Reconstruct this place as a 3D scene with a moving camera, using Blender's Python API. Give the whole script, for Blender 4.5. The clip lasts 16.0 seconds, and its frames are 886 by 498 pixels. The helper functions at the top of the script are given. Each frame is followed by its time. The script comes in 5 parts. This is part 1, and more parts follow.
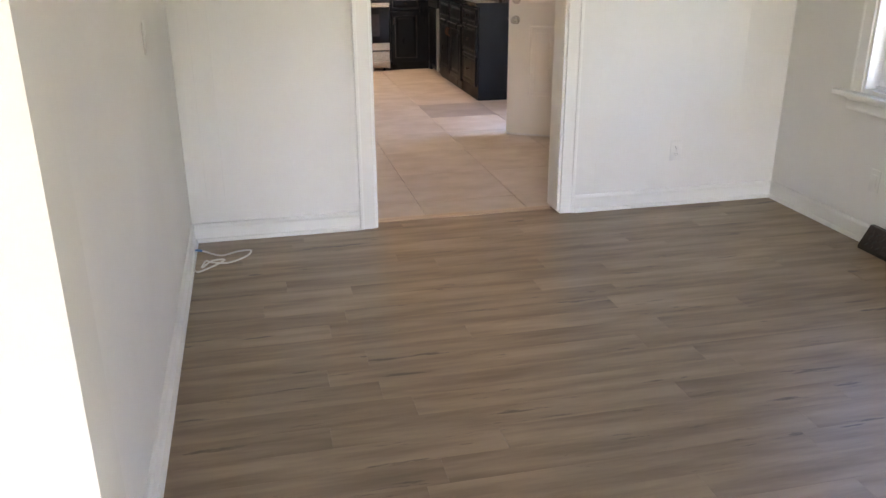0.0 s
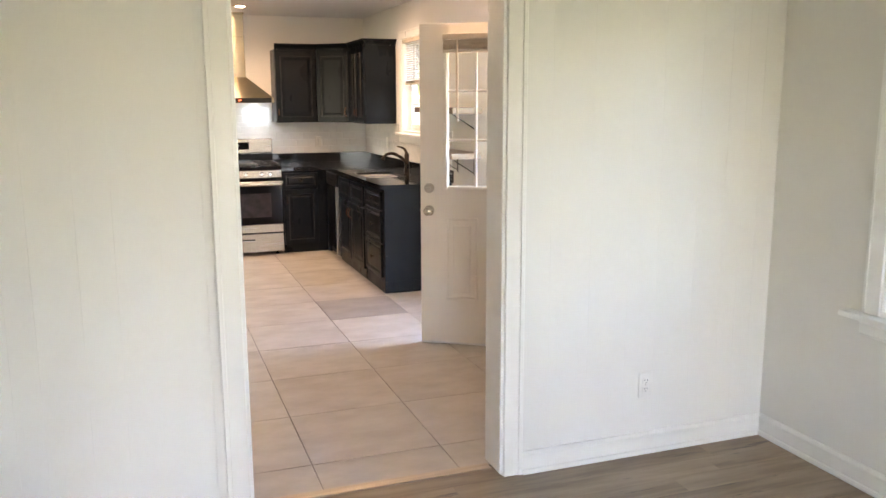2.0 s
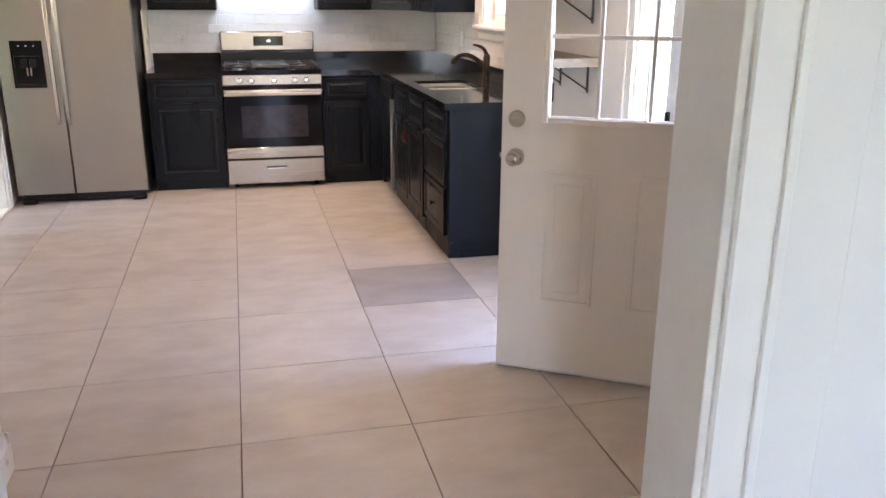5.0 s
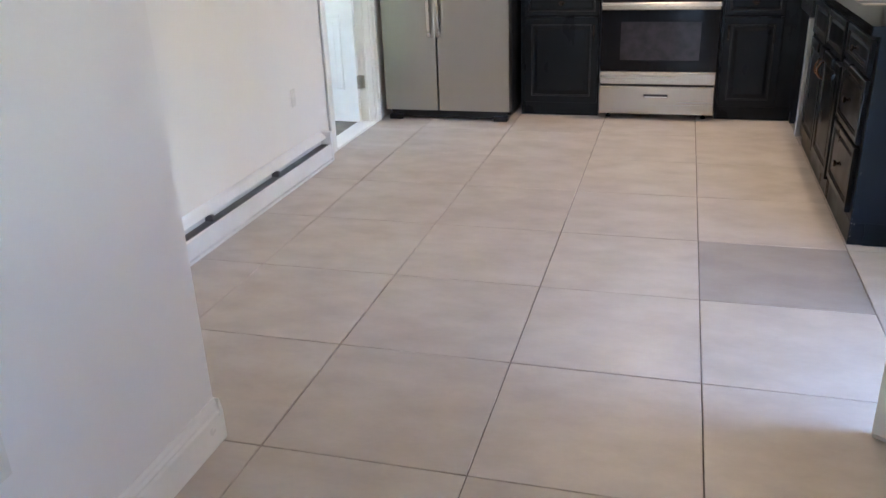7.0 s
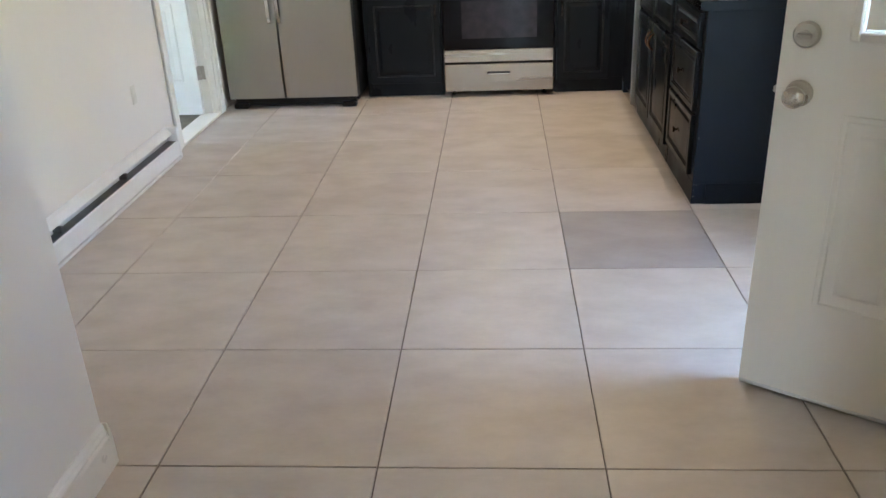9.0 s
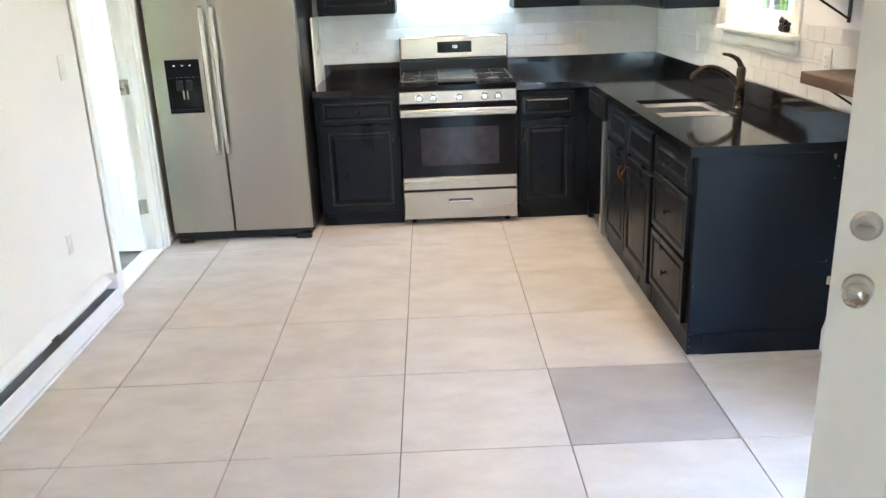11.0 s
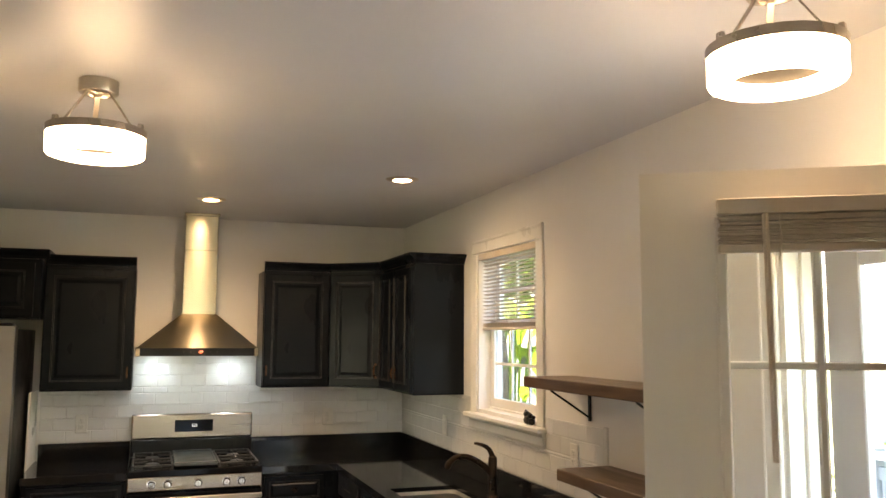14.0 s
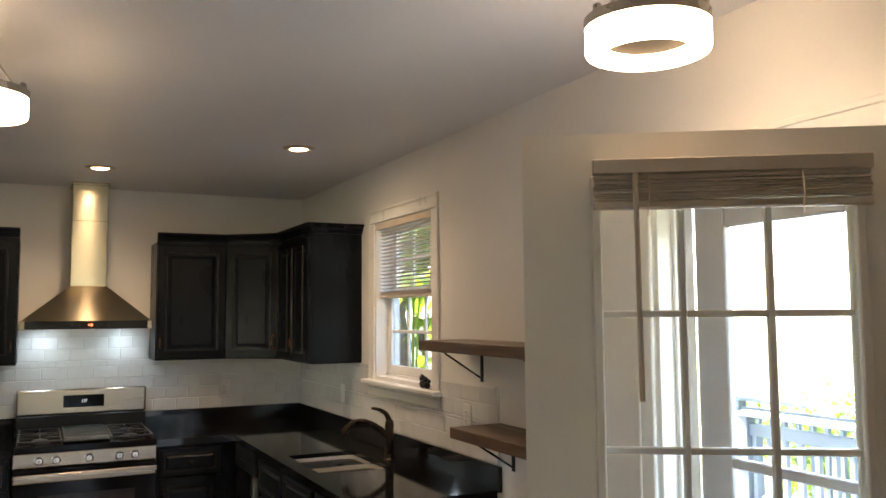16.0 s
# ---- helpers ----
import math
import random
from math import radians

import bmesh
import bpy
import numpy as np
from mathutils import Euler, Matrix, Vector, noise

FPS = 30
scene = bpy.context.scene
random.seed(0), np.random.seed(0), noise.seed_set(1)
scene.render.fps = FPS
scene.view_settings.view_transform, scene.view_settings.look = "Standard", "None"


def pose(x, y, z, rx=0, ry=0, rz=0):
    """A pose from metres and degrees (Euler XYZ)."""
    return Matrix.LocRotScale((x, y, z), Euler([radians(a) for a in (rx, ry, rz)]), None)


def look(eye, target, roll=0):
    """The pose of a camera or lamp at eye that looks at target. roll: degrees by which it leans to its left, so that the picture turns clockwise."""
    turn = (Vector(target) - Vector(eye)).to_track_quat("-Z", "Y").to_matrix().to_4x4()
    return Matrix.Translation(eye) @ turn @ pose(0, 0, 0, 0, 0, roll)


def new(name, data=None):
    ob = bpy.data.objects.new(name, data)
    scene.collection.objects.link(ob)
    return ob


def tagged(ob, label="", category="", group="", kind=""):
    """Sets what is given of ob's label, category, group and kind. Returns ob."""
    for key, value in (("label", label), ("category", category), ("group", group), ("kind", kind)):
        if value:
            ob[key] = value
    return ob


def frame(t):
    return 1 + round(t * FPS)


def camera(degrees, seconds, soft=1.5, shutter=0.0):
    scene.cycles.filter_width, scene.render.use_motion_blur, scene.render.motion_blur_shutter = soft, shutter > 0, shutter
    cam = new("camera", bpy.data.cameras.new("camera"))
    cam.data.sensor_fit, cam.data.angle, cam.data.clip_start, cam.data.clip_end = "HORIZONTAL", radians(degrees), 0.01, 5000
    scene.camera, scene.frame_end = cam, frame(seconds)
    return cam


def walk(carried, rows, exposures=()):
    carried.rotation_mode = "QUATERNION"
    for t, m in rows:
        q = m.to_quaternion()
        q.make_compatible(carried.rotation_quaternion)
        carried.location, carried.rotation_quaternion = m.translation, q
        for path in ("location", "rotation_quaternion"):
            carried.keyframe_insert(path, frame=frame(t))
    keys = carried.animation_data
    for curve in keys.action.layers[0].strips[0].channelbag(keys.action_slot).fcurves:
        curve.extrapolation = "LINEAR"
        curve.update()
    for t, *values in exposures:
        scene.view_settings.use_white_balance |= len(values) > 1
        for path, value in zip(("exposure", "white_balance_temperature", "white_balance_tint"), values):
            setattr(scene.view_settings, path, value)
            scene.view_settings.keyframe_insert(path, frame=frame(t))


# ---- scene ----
cam = camera(57.0, 16.0)
PATH = [
    (0, (-1.232, -10.454, 1.477), (-0.813, -8.632, 0.765), -0.3),
    (0.5, (-1.12, -10.205, 1.505), (-0.676, -8.374, 0.834), -0.5),
    (1, (-1.055, -9.915, 1.506), (-0.604, -8.061, 0.905), -0.5),
    (1.5, (-1.063, -9.609, 1.545), (-0.467, -7.789, 0.971), -0.6),
    (2, (-0.942, -9.264, 1.587), (-0.271, -7.414, 1.231), -0.2),
    (2.5, (-0.765, -9.005, 1.58), (-0.105, -7.137, 1.308), -0.2),
    (3, (-0.649, -8.65, 1.569), (-0.065, -6.756, 1.301), -0.2),
    (5.5, (-0.179, -6.964, 1.455), (0.198, -5.111, 0.803), -0.2),
    (6, (-0.104, -6.685, 1.424), (-0.004, -4.807, 0.744), 0.5),
    (6.5, (-0.019, -6.481, 1.407), (-0.152, -4.633, 0.654), -0.5),
    (7, (0.13, -6.386, 1.391), (-0.392, -4.616, 0.622), -2.3),
    (7.5, (0.204, -6.362, 1.381), (-0.449, -4.659, 0.561), -3.1),
    (8, (0.219, -6.363, 1.398), (-0.437, -4.666, 0.567), -4.4),
    (8.5, (0.123, -6.4, 1.427), (-0.256, -4.627, 0.582), -3.1),
    (9, (0.006, -6.404, 1.43), (-0.138, -4.591, 0.599), -2.6),
    (9.2, (-0.041, -6.398, 1.441), (-0.146, -4.575, 0.627), -2.4),
    (11.3, (-0.234, -5.917, 1.593), (-0.205, -3.997, 1.036), -2.1),
    (11.5, (-0.284, -5.87, 1.591), (-0.235, -3.933, 1.098), -1.9),
    (12, (-0.33, -5.734, 1.613), (-0.129, -3.772, 1.286), -1.4),
    (12.5, (-0.377, -5.619, 1.655), (-0.122, -3.643, 1.481), -1.0),
    (13, (-0.366, -5.649, 1.689), (-0.061, -3.672, 1.708), 0.4),
    (13.5, (-0.319, -5.737, 1.7), (0.25, -3.825, 1.84), 0.1),
    (14, (-0.283, -5.802, 1.706), (0.382, -3.929, 1.92), 0.3),
    (14.5, (-0.275, -5.837, 1.707), (0.54, -4.031, 1.979), 0.5),
    (15, (-0.277, -5.867, 1.7), (0.571, -4.076, 1.97), 0.3),
    (15.5, (-0.281, -5.883, 1.68), (0.595, -4.105, 1.949), 0.0),
    (16, (-0.287, -5.874, 1.652), (0.602, -4.09, 1.812), -0.4),
]
walk(cam, [(t, look(eye, target, roll)) for t, eye, target, roll in PATH],
     [(0, 5.38, 7700, 31), (0.5, 5.6, 7700, 31), (2, 5.76, 7500, 28), (2.5, 5.5, 7500, 28), (3, 5.22, 7400, 29), (5.5, 5.65, 6100, 30), (6, 5.6, 5700, 28), (7, 5.4, 6000, 20), (9, 5.36, 6200, 14), (11.5, 6.22, 5900, 13),
      (12, 5.82, 6600, 13), (12.5, 5.55, 7800, 15), (13, 5.45, 7900, 17), (13.5, 5.18, 7900, 19), (14, 4.92, 7900, 20), (14.5, 4.58, 7900, 21), (15.5, 4.43, 7600, 21), (16, 4.45, 7100, 20)])

# ---- world, sun, exposure ----
world = bpy.data.worlds.new("sky_world")
scene.world = world
world.use_nodes = True
_wn = world.node_tree
_bg = _wn.nodes["Background"]
_sky = _wn.nodes.new("ShaderNodeTexSky")
_sky.sky_type = "NISHITA"
_sky.sun_disc = False
_sky.sun_elevation = radians(50)
_sky.sun_rotation = radians(-17)
_wn.links.new(_sky.outputs[0], _bg.inputs[0])
_bg.inputs[1].default_value = 0.15

_sun = bpy.data.lights.new("sun", "SUN")
_sun.energy, _sun.angle, _sun.color = 5.0, radians(0.5), (1.0, 0.95, 0.87)
_sun_ob = new("sun", _sun)
_sun_ob.matrix_world = look((-2.4, 8.0, 10.0), (0, 0, 0))
LAMP_WARM = (1.0, 0.77, 0.50)


def window_light(name, m, w, h, power, colour=(0.93, 0.97, 1.0)):
    """An area lamp that adds sky light at an unseen window opening."""
    a = bpy.data.lights.new(name, "AREA")
    a.shape, a.size, a.size_y, a.energy, a.color = "RECTANGLE", w, h, power, colour
    new(name, a).matrix_world = m


# Added lamp outside the unseen hall opening, to brighten the living room.
window_light("sky_light_hall", look((-1.525, -12.6, 1.18), (-1.4, -9, 1.3)), 0.62, 1.8, 0.05, (1.0, 0.95, 0.86))
# Added yellow-tinted lamp outside the side room's unseen window.
window_light("sky_light_sideroom", look((-5.2, -2.0, 1.40), (-3, -2.0, 1.2)), 1.7, 1.1, 0.20, (1.0, 1.0, 0.82))


# ---- materials ----
def mix_rgb(nt, kind, fac, a, b):
    n = nt.nodes.new("ShaderNodeMix")
    n.data_type, n.blend_type = "RGBA", kind
    for slot, value in ((0, fac), (6, a), (7, b)):
        if hasattr(value, "links"):
            nt.links.new(value, n.inputs[slot])
        elif slot == 0:
            n.inputs[0].default_value = value
        else:
            n.inputs[slot].default_value = (*value, 1)
    return n.outputs[2]


def noise_of(nt, vec, scale, detail=4.0, rough=0.55):
    n = nt.nodes.new("ShaderNodeTexNoise")
    n.inputs["Scale"].default_value = scale
    n.inputs["Detail"].default_value = detail
    n.inputs["Roughness"].default_value = rough
    nt.links.new(vec, n.inputs["Vector"])
    return n.outputs[0]


def ramp(nt, fac, lo, hi, a=0.0, b=1.0):
    n = nt.nodes.new("ShaderNodeMapRange")
    for i, v in enumerate((lo, hi, a, b)):
        n.inputs[i + 1].default_value = v
    nt.links.new(fac, n.inputs[0])
    return n.outputs[0]


def surf(name, base, dark=None, rough=0.5, metal=0.0, big=3.0, fine=90.0, bump=0.15, depth=0.002,
         stretch=(1, 1, 1), coat=0.0, spots=None, spot_scale=40.0, spot_lo=0.66, piece=0.0, rough_var=0.12, amount=1.0, shine=0.5):
    """A surface with stains at one scale and grain at another; piece: how far pieces differ from one another."""
    m = bpy.data.materials.new(name)
    m.use_nodes = True
    nt = m.node_tree
    p = nt.nodes["Principled BSDF"]
    co = nt.nodes.new("ShaderNodeTexCoord").outputs["Object"]
    info = nt.nodes.new("ShaderNodeObjectInfo")
    mp = nt.nodes.new("ShaderNodeMapping")
    mp.inputs["Scale"].default_value = stretch
    nt.links.new(co, mp.inputs[0])
    if piece:
        mul = nt.nodes.new("ShaderNodeVectorMath")
        mul.operation = "SCALE"
        mul.inputs[0].default_value = (37.0, 19.0, 53.0)
        nt.links.new(info.outputs["Random"], mul.inputs["Scale"])
        nt.links.new(mul.outputs[0], mp.inputs["Location"])
    vec = mp.outputs[0]
    dark = dark or tuple(c * 0.82 for c in base)
    n1 = noise_of(nt, vec, big, 5.0)
    n2 = noise_of(nt, vec, fine, 3.0)
    col = mix_rgb(nt, "MIX", ramp(nt, n1, 0.35, 0.68, 0.0, amount), base, dark)
    col = mix_rgb(nt, "MULTIPLY", ramp(nt, n2, 0.3, 0.75, 0.0, 0.45 * amount), col, tuple(0.55 + 0.45 * d / max(b, 1e-4) for d, b in zip(dark, base)))
    if piece:
        col = mix_rgb(nt, "MULTIPLY", ramp(nt, info.outputs["Random"], 0, 1, 0.0, piece), col, (0.72, 0.72, 0.73))
    if spots:
        n3 = noise_of(nt, vec, spot_scale, 6.0, 0.7)
        col = mix_rgb(nt, "MIX", ramp(nt, n3, spot_lo, spot_lo + 0.06), col, spots)
    nt.links.new(col, p.inputs["Base Color"])
    nt.links.new(ramp(nt, n1, 0.3, 0.7, max(rough - rough_var / 2, 0.02), rough + rough_var / 2), p.inputs["Roughness"])
    p.inputs["Metallic"].default_value = metal
    p.inputs["Specular IOR Level"].default_value = shine
    p.inputs["Coat Weight"].default_value = coat
    b = nt.nodes.new("ShaderNodeBump")
    b.inputs["Strength"].default_value = bump
    b.inputs["Distance"].default_value = depth
    nt.links.new(n2, b.inputs["Height"])
    nt.links.new(b.outputs[0], p.inputs["Normal"])
    return m


def glow(name, colour, strength):
    m = bpy.data.materials.new(name)
    m.use_nodes = True
    p = m.node_tree.nodes["Principled BSDF"]
    p.inputs["Base Color"].default_value = (0.8, 0.8, 0.78, 1)
    p.inputs["Emission Color"].default_value = (*colour, 1)
    p.inputs["Emission Strength"].default_value = strength
    return m


def glass_of(name, tint=(0.96, 0.98, 0.97)):
    """Thin window glass: clear with a mirror coat that grows at grazing angles."""
    m = bpy.data.materials.new(name)
    m.use_nodes = True
    nt = m.node_tree
    out = nt.nodes["Material Output"]
    tr = nt.nodes.new("ShaderNodeBsdfTransparent")
    tr.inputs[0].default_value = (*tint, 1)
    gl = nt.nodes.new("ShaderNodeBsdfGlossy")
    gl.inputs["Roughness"].default_value = 0.02
    lw = nt.nodes.new("ShaderNodeLayerWeight")
    lw.inputs[0].default_value = 0.5
    pw = nt.nodes.new("ShaderNodeMath")
    pw.operation = "POWER"
    pw.inputs[1].default_value = 4.0
    nt.links.new(lw.outputs["Facing"], pw.inputs[0])
    fr = nt.nodes.new("ShaderNodeMapRange")
    fr.inputs[3].default_value, fr.inputs[4].default_value = 0.035, 0.9
    nt.links.new(pw.outputs[0], fr.inputs[0])
    mx = nt.nodes.new("ShaderNodeMixShader")
    nt.links.new(fr.outputs[0], mx.inputs[0])
    nt.links.new(tr.outputs[0], mx.inputs[1])
    nt.links.new(gl.outputs[0], mx.inputs[2])
    nt.links.new(mx.outputs[0], out.inputs[0])
    return m


M_WALL = surf("wall_paint", (0.74, 0.72, 0.665), (0.70, 0.68, 0.625), rough=0.55, big=1.3, fine=160, bump=0.12, depth=0.001)
M_WALLK = surf("kitchen_paint", (0.82, 0.80, 0.765), (0.78, 0.76, 0.72), rough=0.5, big=1.1, fine=170, bump=0.12, depth=0.001)
M_GREEN = surf("pale_green_paint", (0.72, 0.76, 0.58), (0.68, 0.72, 0.54), rough=0.6, big=1.4, fine=150, bump=0.1, depth=0.001)
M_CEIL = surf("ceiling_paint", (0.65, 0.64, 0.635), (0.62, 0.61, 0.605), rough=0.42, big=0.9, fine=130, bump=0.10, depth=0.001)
M_TRIM = surf("white_trim_paint", (0.84, 0.83, 0.79), (0.78, 0.77, 0.72), rough=0.32, big=5, fine=80, bump=0.08, depth=0.001)
M_CREAMTRIM = surf("cream_trim_paint", (0.775, 0.755, 0.70), (0.74, 0.72, 0.66), rough=0.36, big=4, fine=90, bump=0.08, depth=0.001)
M_DOOR = surf("door_paint", (0.86, 0.82, 0.75), (0.82, 0.78, 0.71), rough=0.38, big=3, fine=60, bump=0.08, depth=0.001, stretch=(1, 1, 0.2))
M_PLANK = surf("vinyl_plank", (0.385, 0.272, 0.170), (0.225, 0.153, 0.092), rough=0.42, big=1.9, fine=9, bump=0.10, depth=0.0006, stretch=(0.9, 7.5, 1), piece=0.6, rough_var=0.1, spots=(0.115, 0.082, 0.054), spot_scale=2.6, spot_lo=0.61)
M_TILE = surf("porcelain_floor_tile", (0.565, 0.512, 0.453), (0.475, 0.424, 0.368), rough=0.38, big=4.2, fine=46, bump=0.06, depth=0.001, stretch=(1.0, 1.7, 1), piece=0.20, rough_var=0.14)
M_TILED = surf("grey_floor_tile", (0.36, 0.325, 0.295), (0.30, 0.27, 0.24), rough=0.42, big=3, fine=30, bump=0.05, depth=0.001, stretch=(1.0, 1.9, 1))
M_GROUT = surf("floor_grout", (0.21, 0.18, 0.15), (0.12, 0.10, 0.08), rough=0.9, big=6, fine=120, bump=0.3)
M_SUBWAY = surf("glazed_wall_tile", (0.76, 0.755, 0.73), (0.72, 0.715, 0.69), rough=0.14, big=9, fine=18, bump=0.06, depth=0.002, piece=0.15, rough_var=0.06)
M_WGROUT = surf("wall_grout", (0.82, 0.81, 0.78), rough=0.85, big=5, fine=150, bump=0.2)
M_CAB = surf("charcoal_cabinet_paint", (0.0040, 0.0062, 0.0100), (0.0032, 0.0044, 0.0063), rough=0.30, big=4, fine=55, bump=0.10, depth=0.001, stretch=(1, 1, 0.35), rough_var=0.16, shine=0.16)
M_CABEND = surf("scuffed_cabinet_paint", (0.007, 0.010, 0.0155), (0.005, 0.0066, 0.009), rough=0.36, big=3, fine=60, bump=0.14, depth=0.001, rough_var=0.2, shine=0.11, spots=(0.020, 0.023, 0.028), spot_scale=22, spot_lo=0.67)
# Pale enough to carry both worn edges and the mouldings' painted highlights.
M_EDGELINE = surf("worn_highlit_edge", (0.050, 0.049, 0.046), (0.030, 0.029, 0.027), rough=0.4, big=12, fine=120, bump=0.2)
M_GRANITE = surf("black_granite", (0.010, 0.010, 0.011), (0.006, 0.006, 0.007), rough=0.07, big=14, fine=260, bump=0.0, spots=(0.05, 0.05, 0.052), spot_scale=230, spot_lo=0.69, rough_var=0.03)
M_STEEL = surf("brushed_stainless", (0.40, 0.37, 0.325), (0.36, 0.335, 0.295), rough=0.28, metal=1.0, big=2.5, fine=60, bump=0.0, depth=0.0003, stretch=(3, 3, 0.15), amount=0.0, rough_var=0.006)
M_STEELH = surf("brushed_stainless_cross", (0.36, 0.315, 0.265), (0.31, 0.27, 0.225), rough=0.27, metal=1.0, big=2.5, fine=60, bump=0.004, depth=0.0003, stretch=(0.15, 9, 9), amount=0.07, rough_var=0.015)
M_HOOD = surf("grained_hood_steel", (0.54, 0.47, 0.35), (0.48, 0.415, 0.305), rough=0.22, metal=1.0, big=2.5, fine=60, bump=0.004, depth=0.0003, stretch=(0.15, 0.15, 9), amount=0.07, rough_var=0.02)
_tan = M_HOOD.node_tree.nodes.new("ShaderNodeTangent")
_tan.direction_type, _tan.axis = "RADIAL", "Z"
_hp = M_HOOD.node_tree.nodes["Principled BSDF"]
M_HOOD.node_tree.links.new(_tan.outputs[0], _hp.inputs["Tangent"])
_hp.inputs["Anisotropic"].default_value, _hp.inputs["Anisotropic Rotation"].default_value = 0.85, 0.25
M_CHROME = surf("polished_steel", (0.7, 0.68, 0.65), rough=0.14, metal=1.0, big=8, fine=90, bump=0.02, amount=0.4)
M_NICKEL = surf("satin_nickel", (0.52, 0.48, 0.42), (0.44, 0.40, 0.35), rough=0.30, metal=1.0, big=12, fine=150, bump=0.04)
M_BRONZE = surf("oil_rubbed_bronze", (0.030, 0.021, 0.016), (0.05, 0.032, 0.02), rough=0.30, metal=0.8, big=14, fine=120, bump=0.06)
M_COPPER = surf("copper_pull", (0.26, 0.115, 0.06), (0.12, 0.06, 0.035), rough=0.3, metal=1.0, big=30, fine=160, bump=0.05)
M_BLACK = surf("black_plastic", (0.006, 0.006, 0.0065), (0.010, 0.010, 0.011), rough=0.34, big=8, fine=200, bump=0.1, shine=0.25)
M_BLACKGL = surf("black_glass", (0.005, 0.005, 0.006), (0.006, 0.006, 0.007), rough=0.08, big=5, fine=60, bump=0.0, rough_var=0.03, shine=0.18)
M_OVENW = surf("oven_window_glass", (0.040, 0.034, 0.036), (0.026, 0.022, 0.024), rough=0.10, big=16, fine=70, bump=0.0, shine=0.2)
M_IRON = surf("cast_iron", (0.020, 0.021, 0.022), (0.032, 0.034, 0.035), rough=0.55, big=20, fine=220, bump=0.35)
M_GRIDDLE = surf("grey_griddle", (0.065, 0.078, 0.076), (0.05, 0.06, 0.058), rough=0.38, big=9, fine=150, bump=0.15)
M_WALNUT = surf("walnut_shelf", (0.165, 0.098, 0.058), (0.085, 0.048, 0.028), rough=0.45, big=3.2, fine=30, bump=0.25, depth=0.001, stretch=(9, 0.8, 9))
M_PALEWOOD = surf("pale_end_grain", (0.60, 0.53, 0.45), (0.42, 0.35, 0.28), rough=0.7, big=14, fine=120, bump=0.2, stretch=(1, 1, 3))
M_WALLPLATE = surf("plastic_plate", (0.80, 0.78, 0.72), rough=0.35, big=6, fine=120, bump=0.03)
M_SLEEVE = surf("beige_enamel", (0.80, 0.73, 0.58), rough=0.5)
M_PLATE = surf("satin_bronze_plate", (0.040, 0.031, 0.018), (0.034, 0.026, 0.015), rough=0.7, big=9, fine=120, bump=0.05, shine=0.05)
M_SLOT = surf("dark_slot", (0.03, 0.028, 0.025), rough=0.7)
M_HEATER = surf("enamel_heater", (0.80, 0.80, 0.80), (0.74, 0.74, 0.73), rough=0.35, big=5, fine=70, bump=0.05, spots=(0.45, 0.36, 0.26), spot_scale=26, spot_lo=0.72)
M_FIN = surf("heater_fins", (0.22, 0.22, 0.23), rough=0.4, metal=0.9)
M_REGISTER = surf("brown_register", (0.040, 0.026, 0.018), (0.025, 0.017, 0.012), rough=0.4, metal=0.5, big=12, fine=140, bump=0.1)
M_CABLE = surf("ivory_cable", (0.74, 0.70, 0.62), rough=0.45, big=12, fine=90, bump=0.03)
M_BLUE = surf("blue_cap", (0.08, 0.20, 0.36), rough=0.4)
M_BRASS = surf("threshold_metal", (0.62, 0.52, 0.40), (0.5, 0.41, 0.31), rough=0.35, metal=0.9, big=8, fine=80, bump=0.1, stretch=(0.3, 6, 1))
M_CARPET = surf("grey_carpet", (0.26, 0.25, 0.20), (0.19, 0.18, 0.145), rough=0.95, big=8, fine=300, bump=0.8, depth=0.004)
M_SINK = surf("sink_steel", (0.74, 0.69, 0.61), (0.66, 0.61, 0.54), rough=0.44, metal=1.0, big=6, fine=70, bump=0.05, stretch=(1, 9, 1))
M_BLIND = surf("ivory_vinyl_slat", (0.66, 0.58, 0.48), (0.56, 0.48, 0.385), rough=0.45, big=4, fine=60, bump=0.04)
M_DECK = surf("grey_deck_paint", (0.16, 0.185, 0.21), (0.12, 0.14, 0.16), rough=0.6, big=4, fine=40, bump=0.3, stretch=(1, 6, 1), piece=0.3)
M_SIDING = surf("grey_storm_frame", (0.40, 0.385, 0.375), (0.35, 0.335, 0.325), rough=0.6, big=2, fine=50, bump=0.2)
M_ROOF = surf("roof_shingle", (0.10, 0.095, 0.09), (0.06, 0.057, 0.055), rough=0.9, big=5, fine=90, bump=0.5)
M_GRASS = surf("dry_lawn", (0.14, 0.155, 0.085), (0.09, 0.105, 0.05), rough=0.95, big=0.7, fine=40, bump=0.8, depth=0.02)
M_BARK = surf("bark", (0.13, 0.10, 0.075), (0.07, 0.053, 0.04), rough=0.95, big=6, fine=40, bump=0.8, depth=0.01, stretch=(1, 1, 0.3))
M_GLASS = glass_of("window_glass")
# Grey tint cuts outside brightness and the daylight let in; no screen modelled.
M_GLASS_DIM = glass_of("dimmed_window_glass", (0.52, 0.55, 0.57))
M_RING = glow("led_diffuser", LAMP_WARM, 0.90)
M_CAN = glow("downlight_lens", LAMP_WARM, 5.0)
M_HOODL = glow("hood_lens", (0.66, 0.88, 1.0), 3.4)
M_RED = glow("red_digits", (1.0, 0.10, 0.01), 0.25)
M_WHITED = glow("white_digits", (0.85, 0.95, 1.0), 0.05)


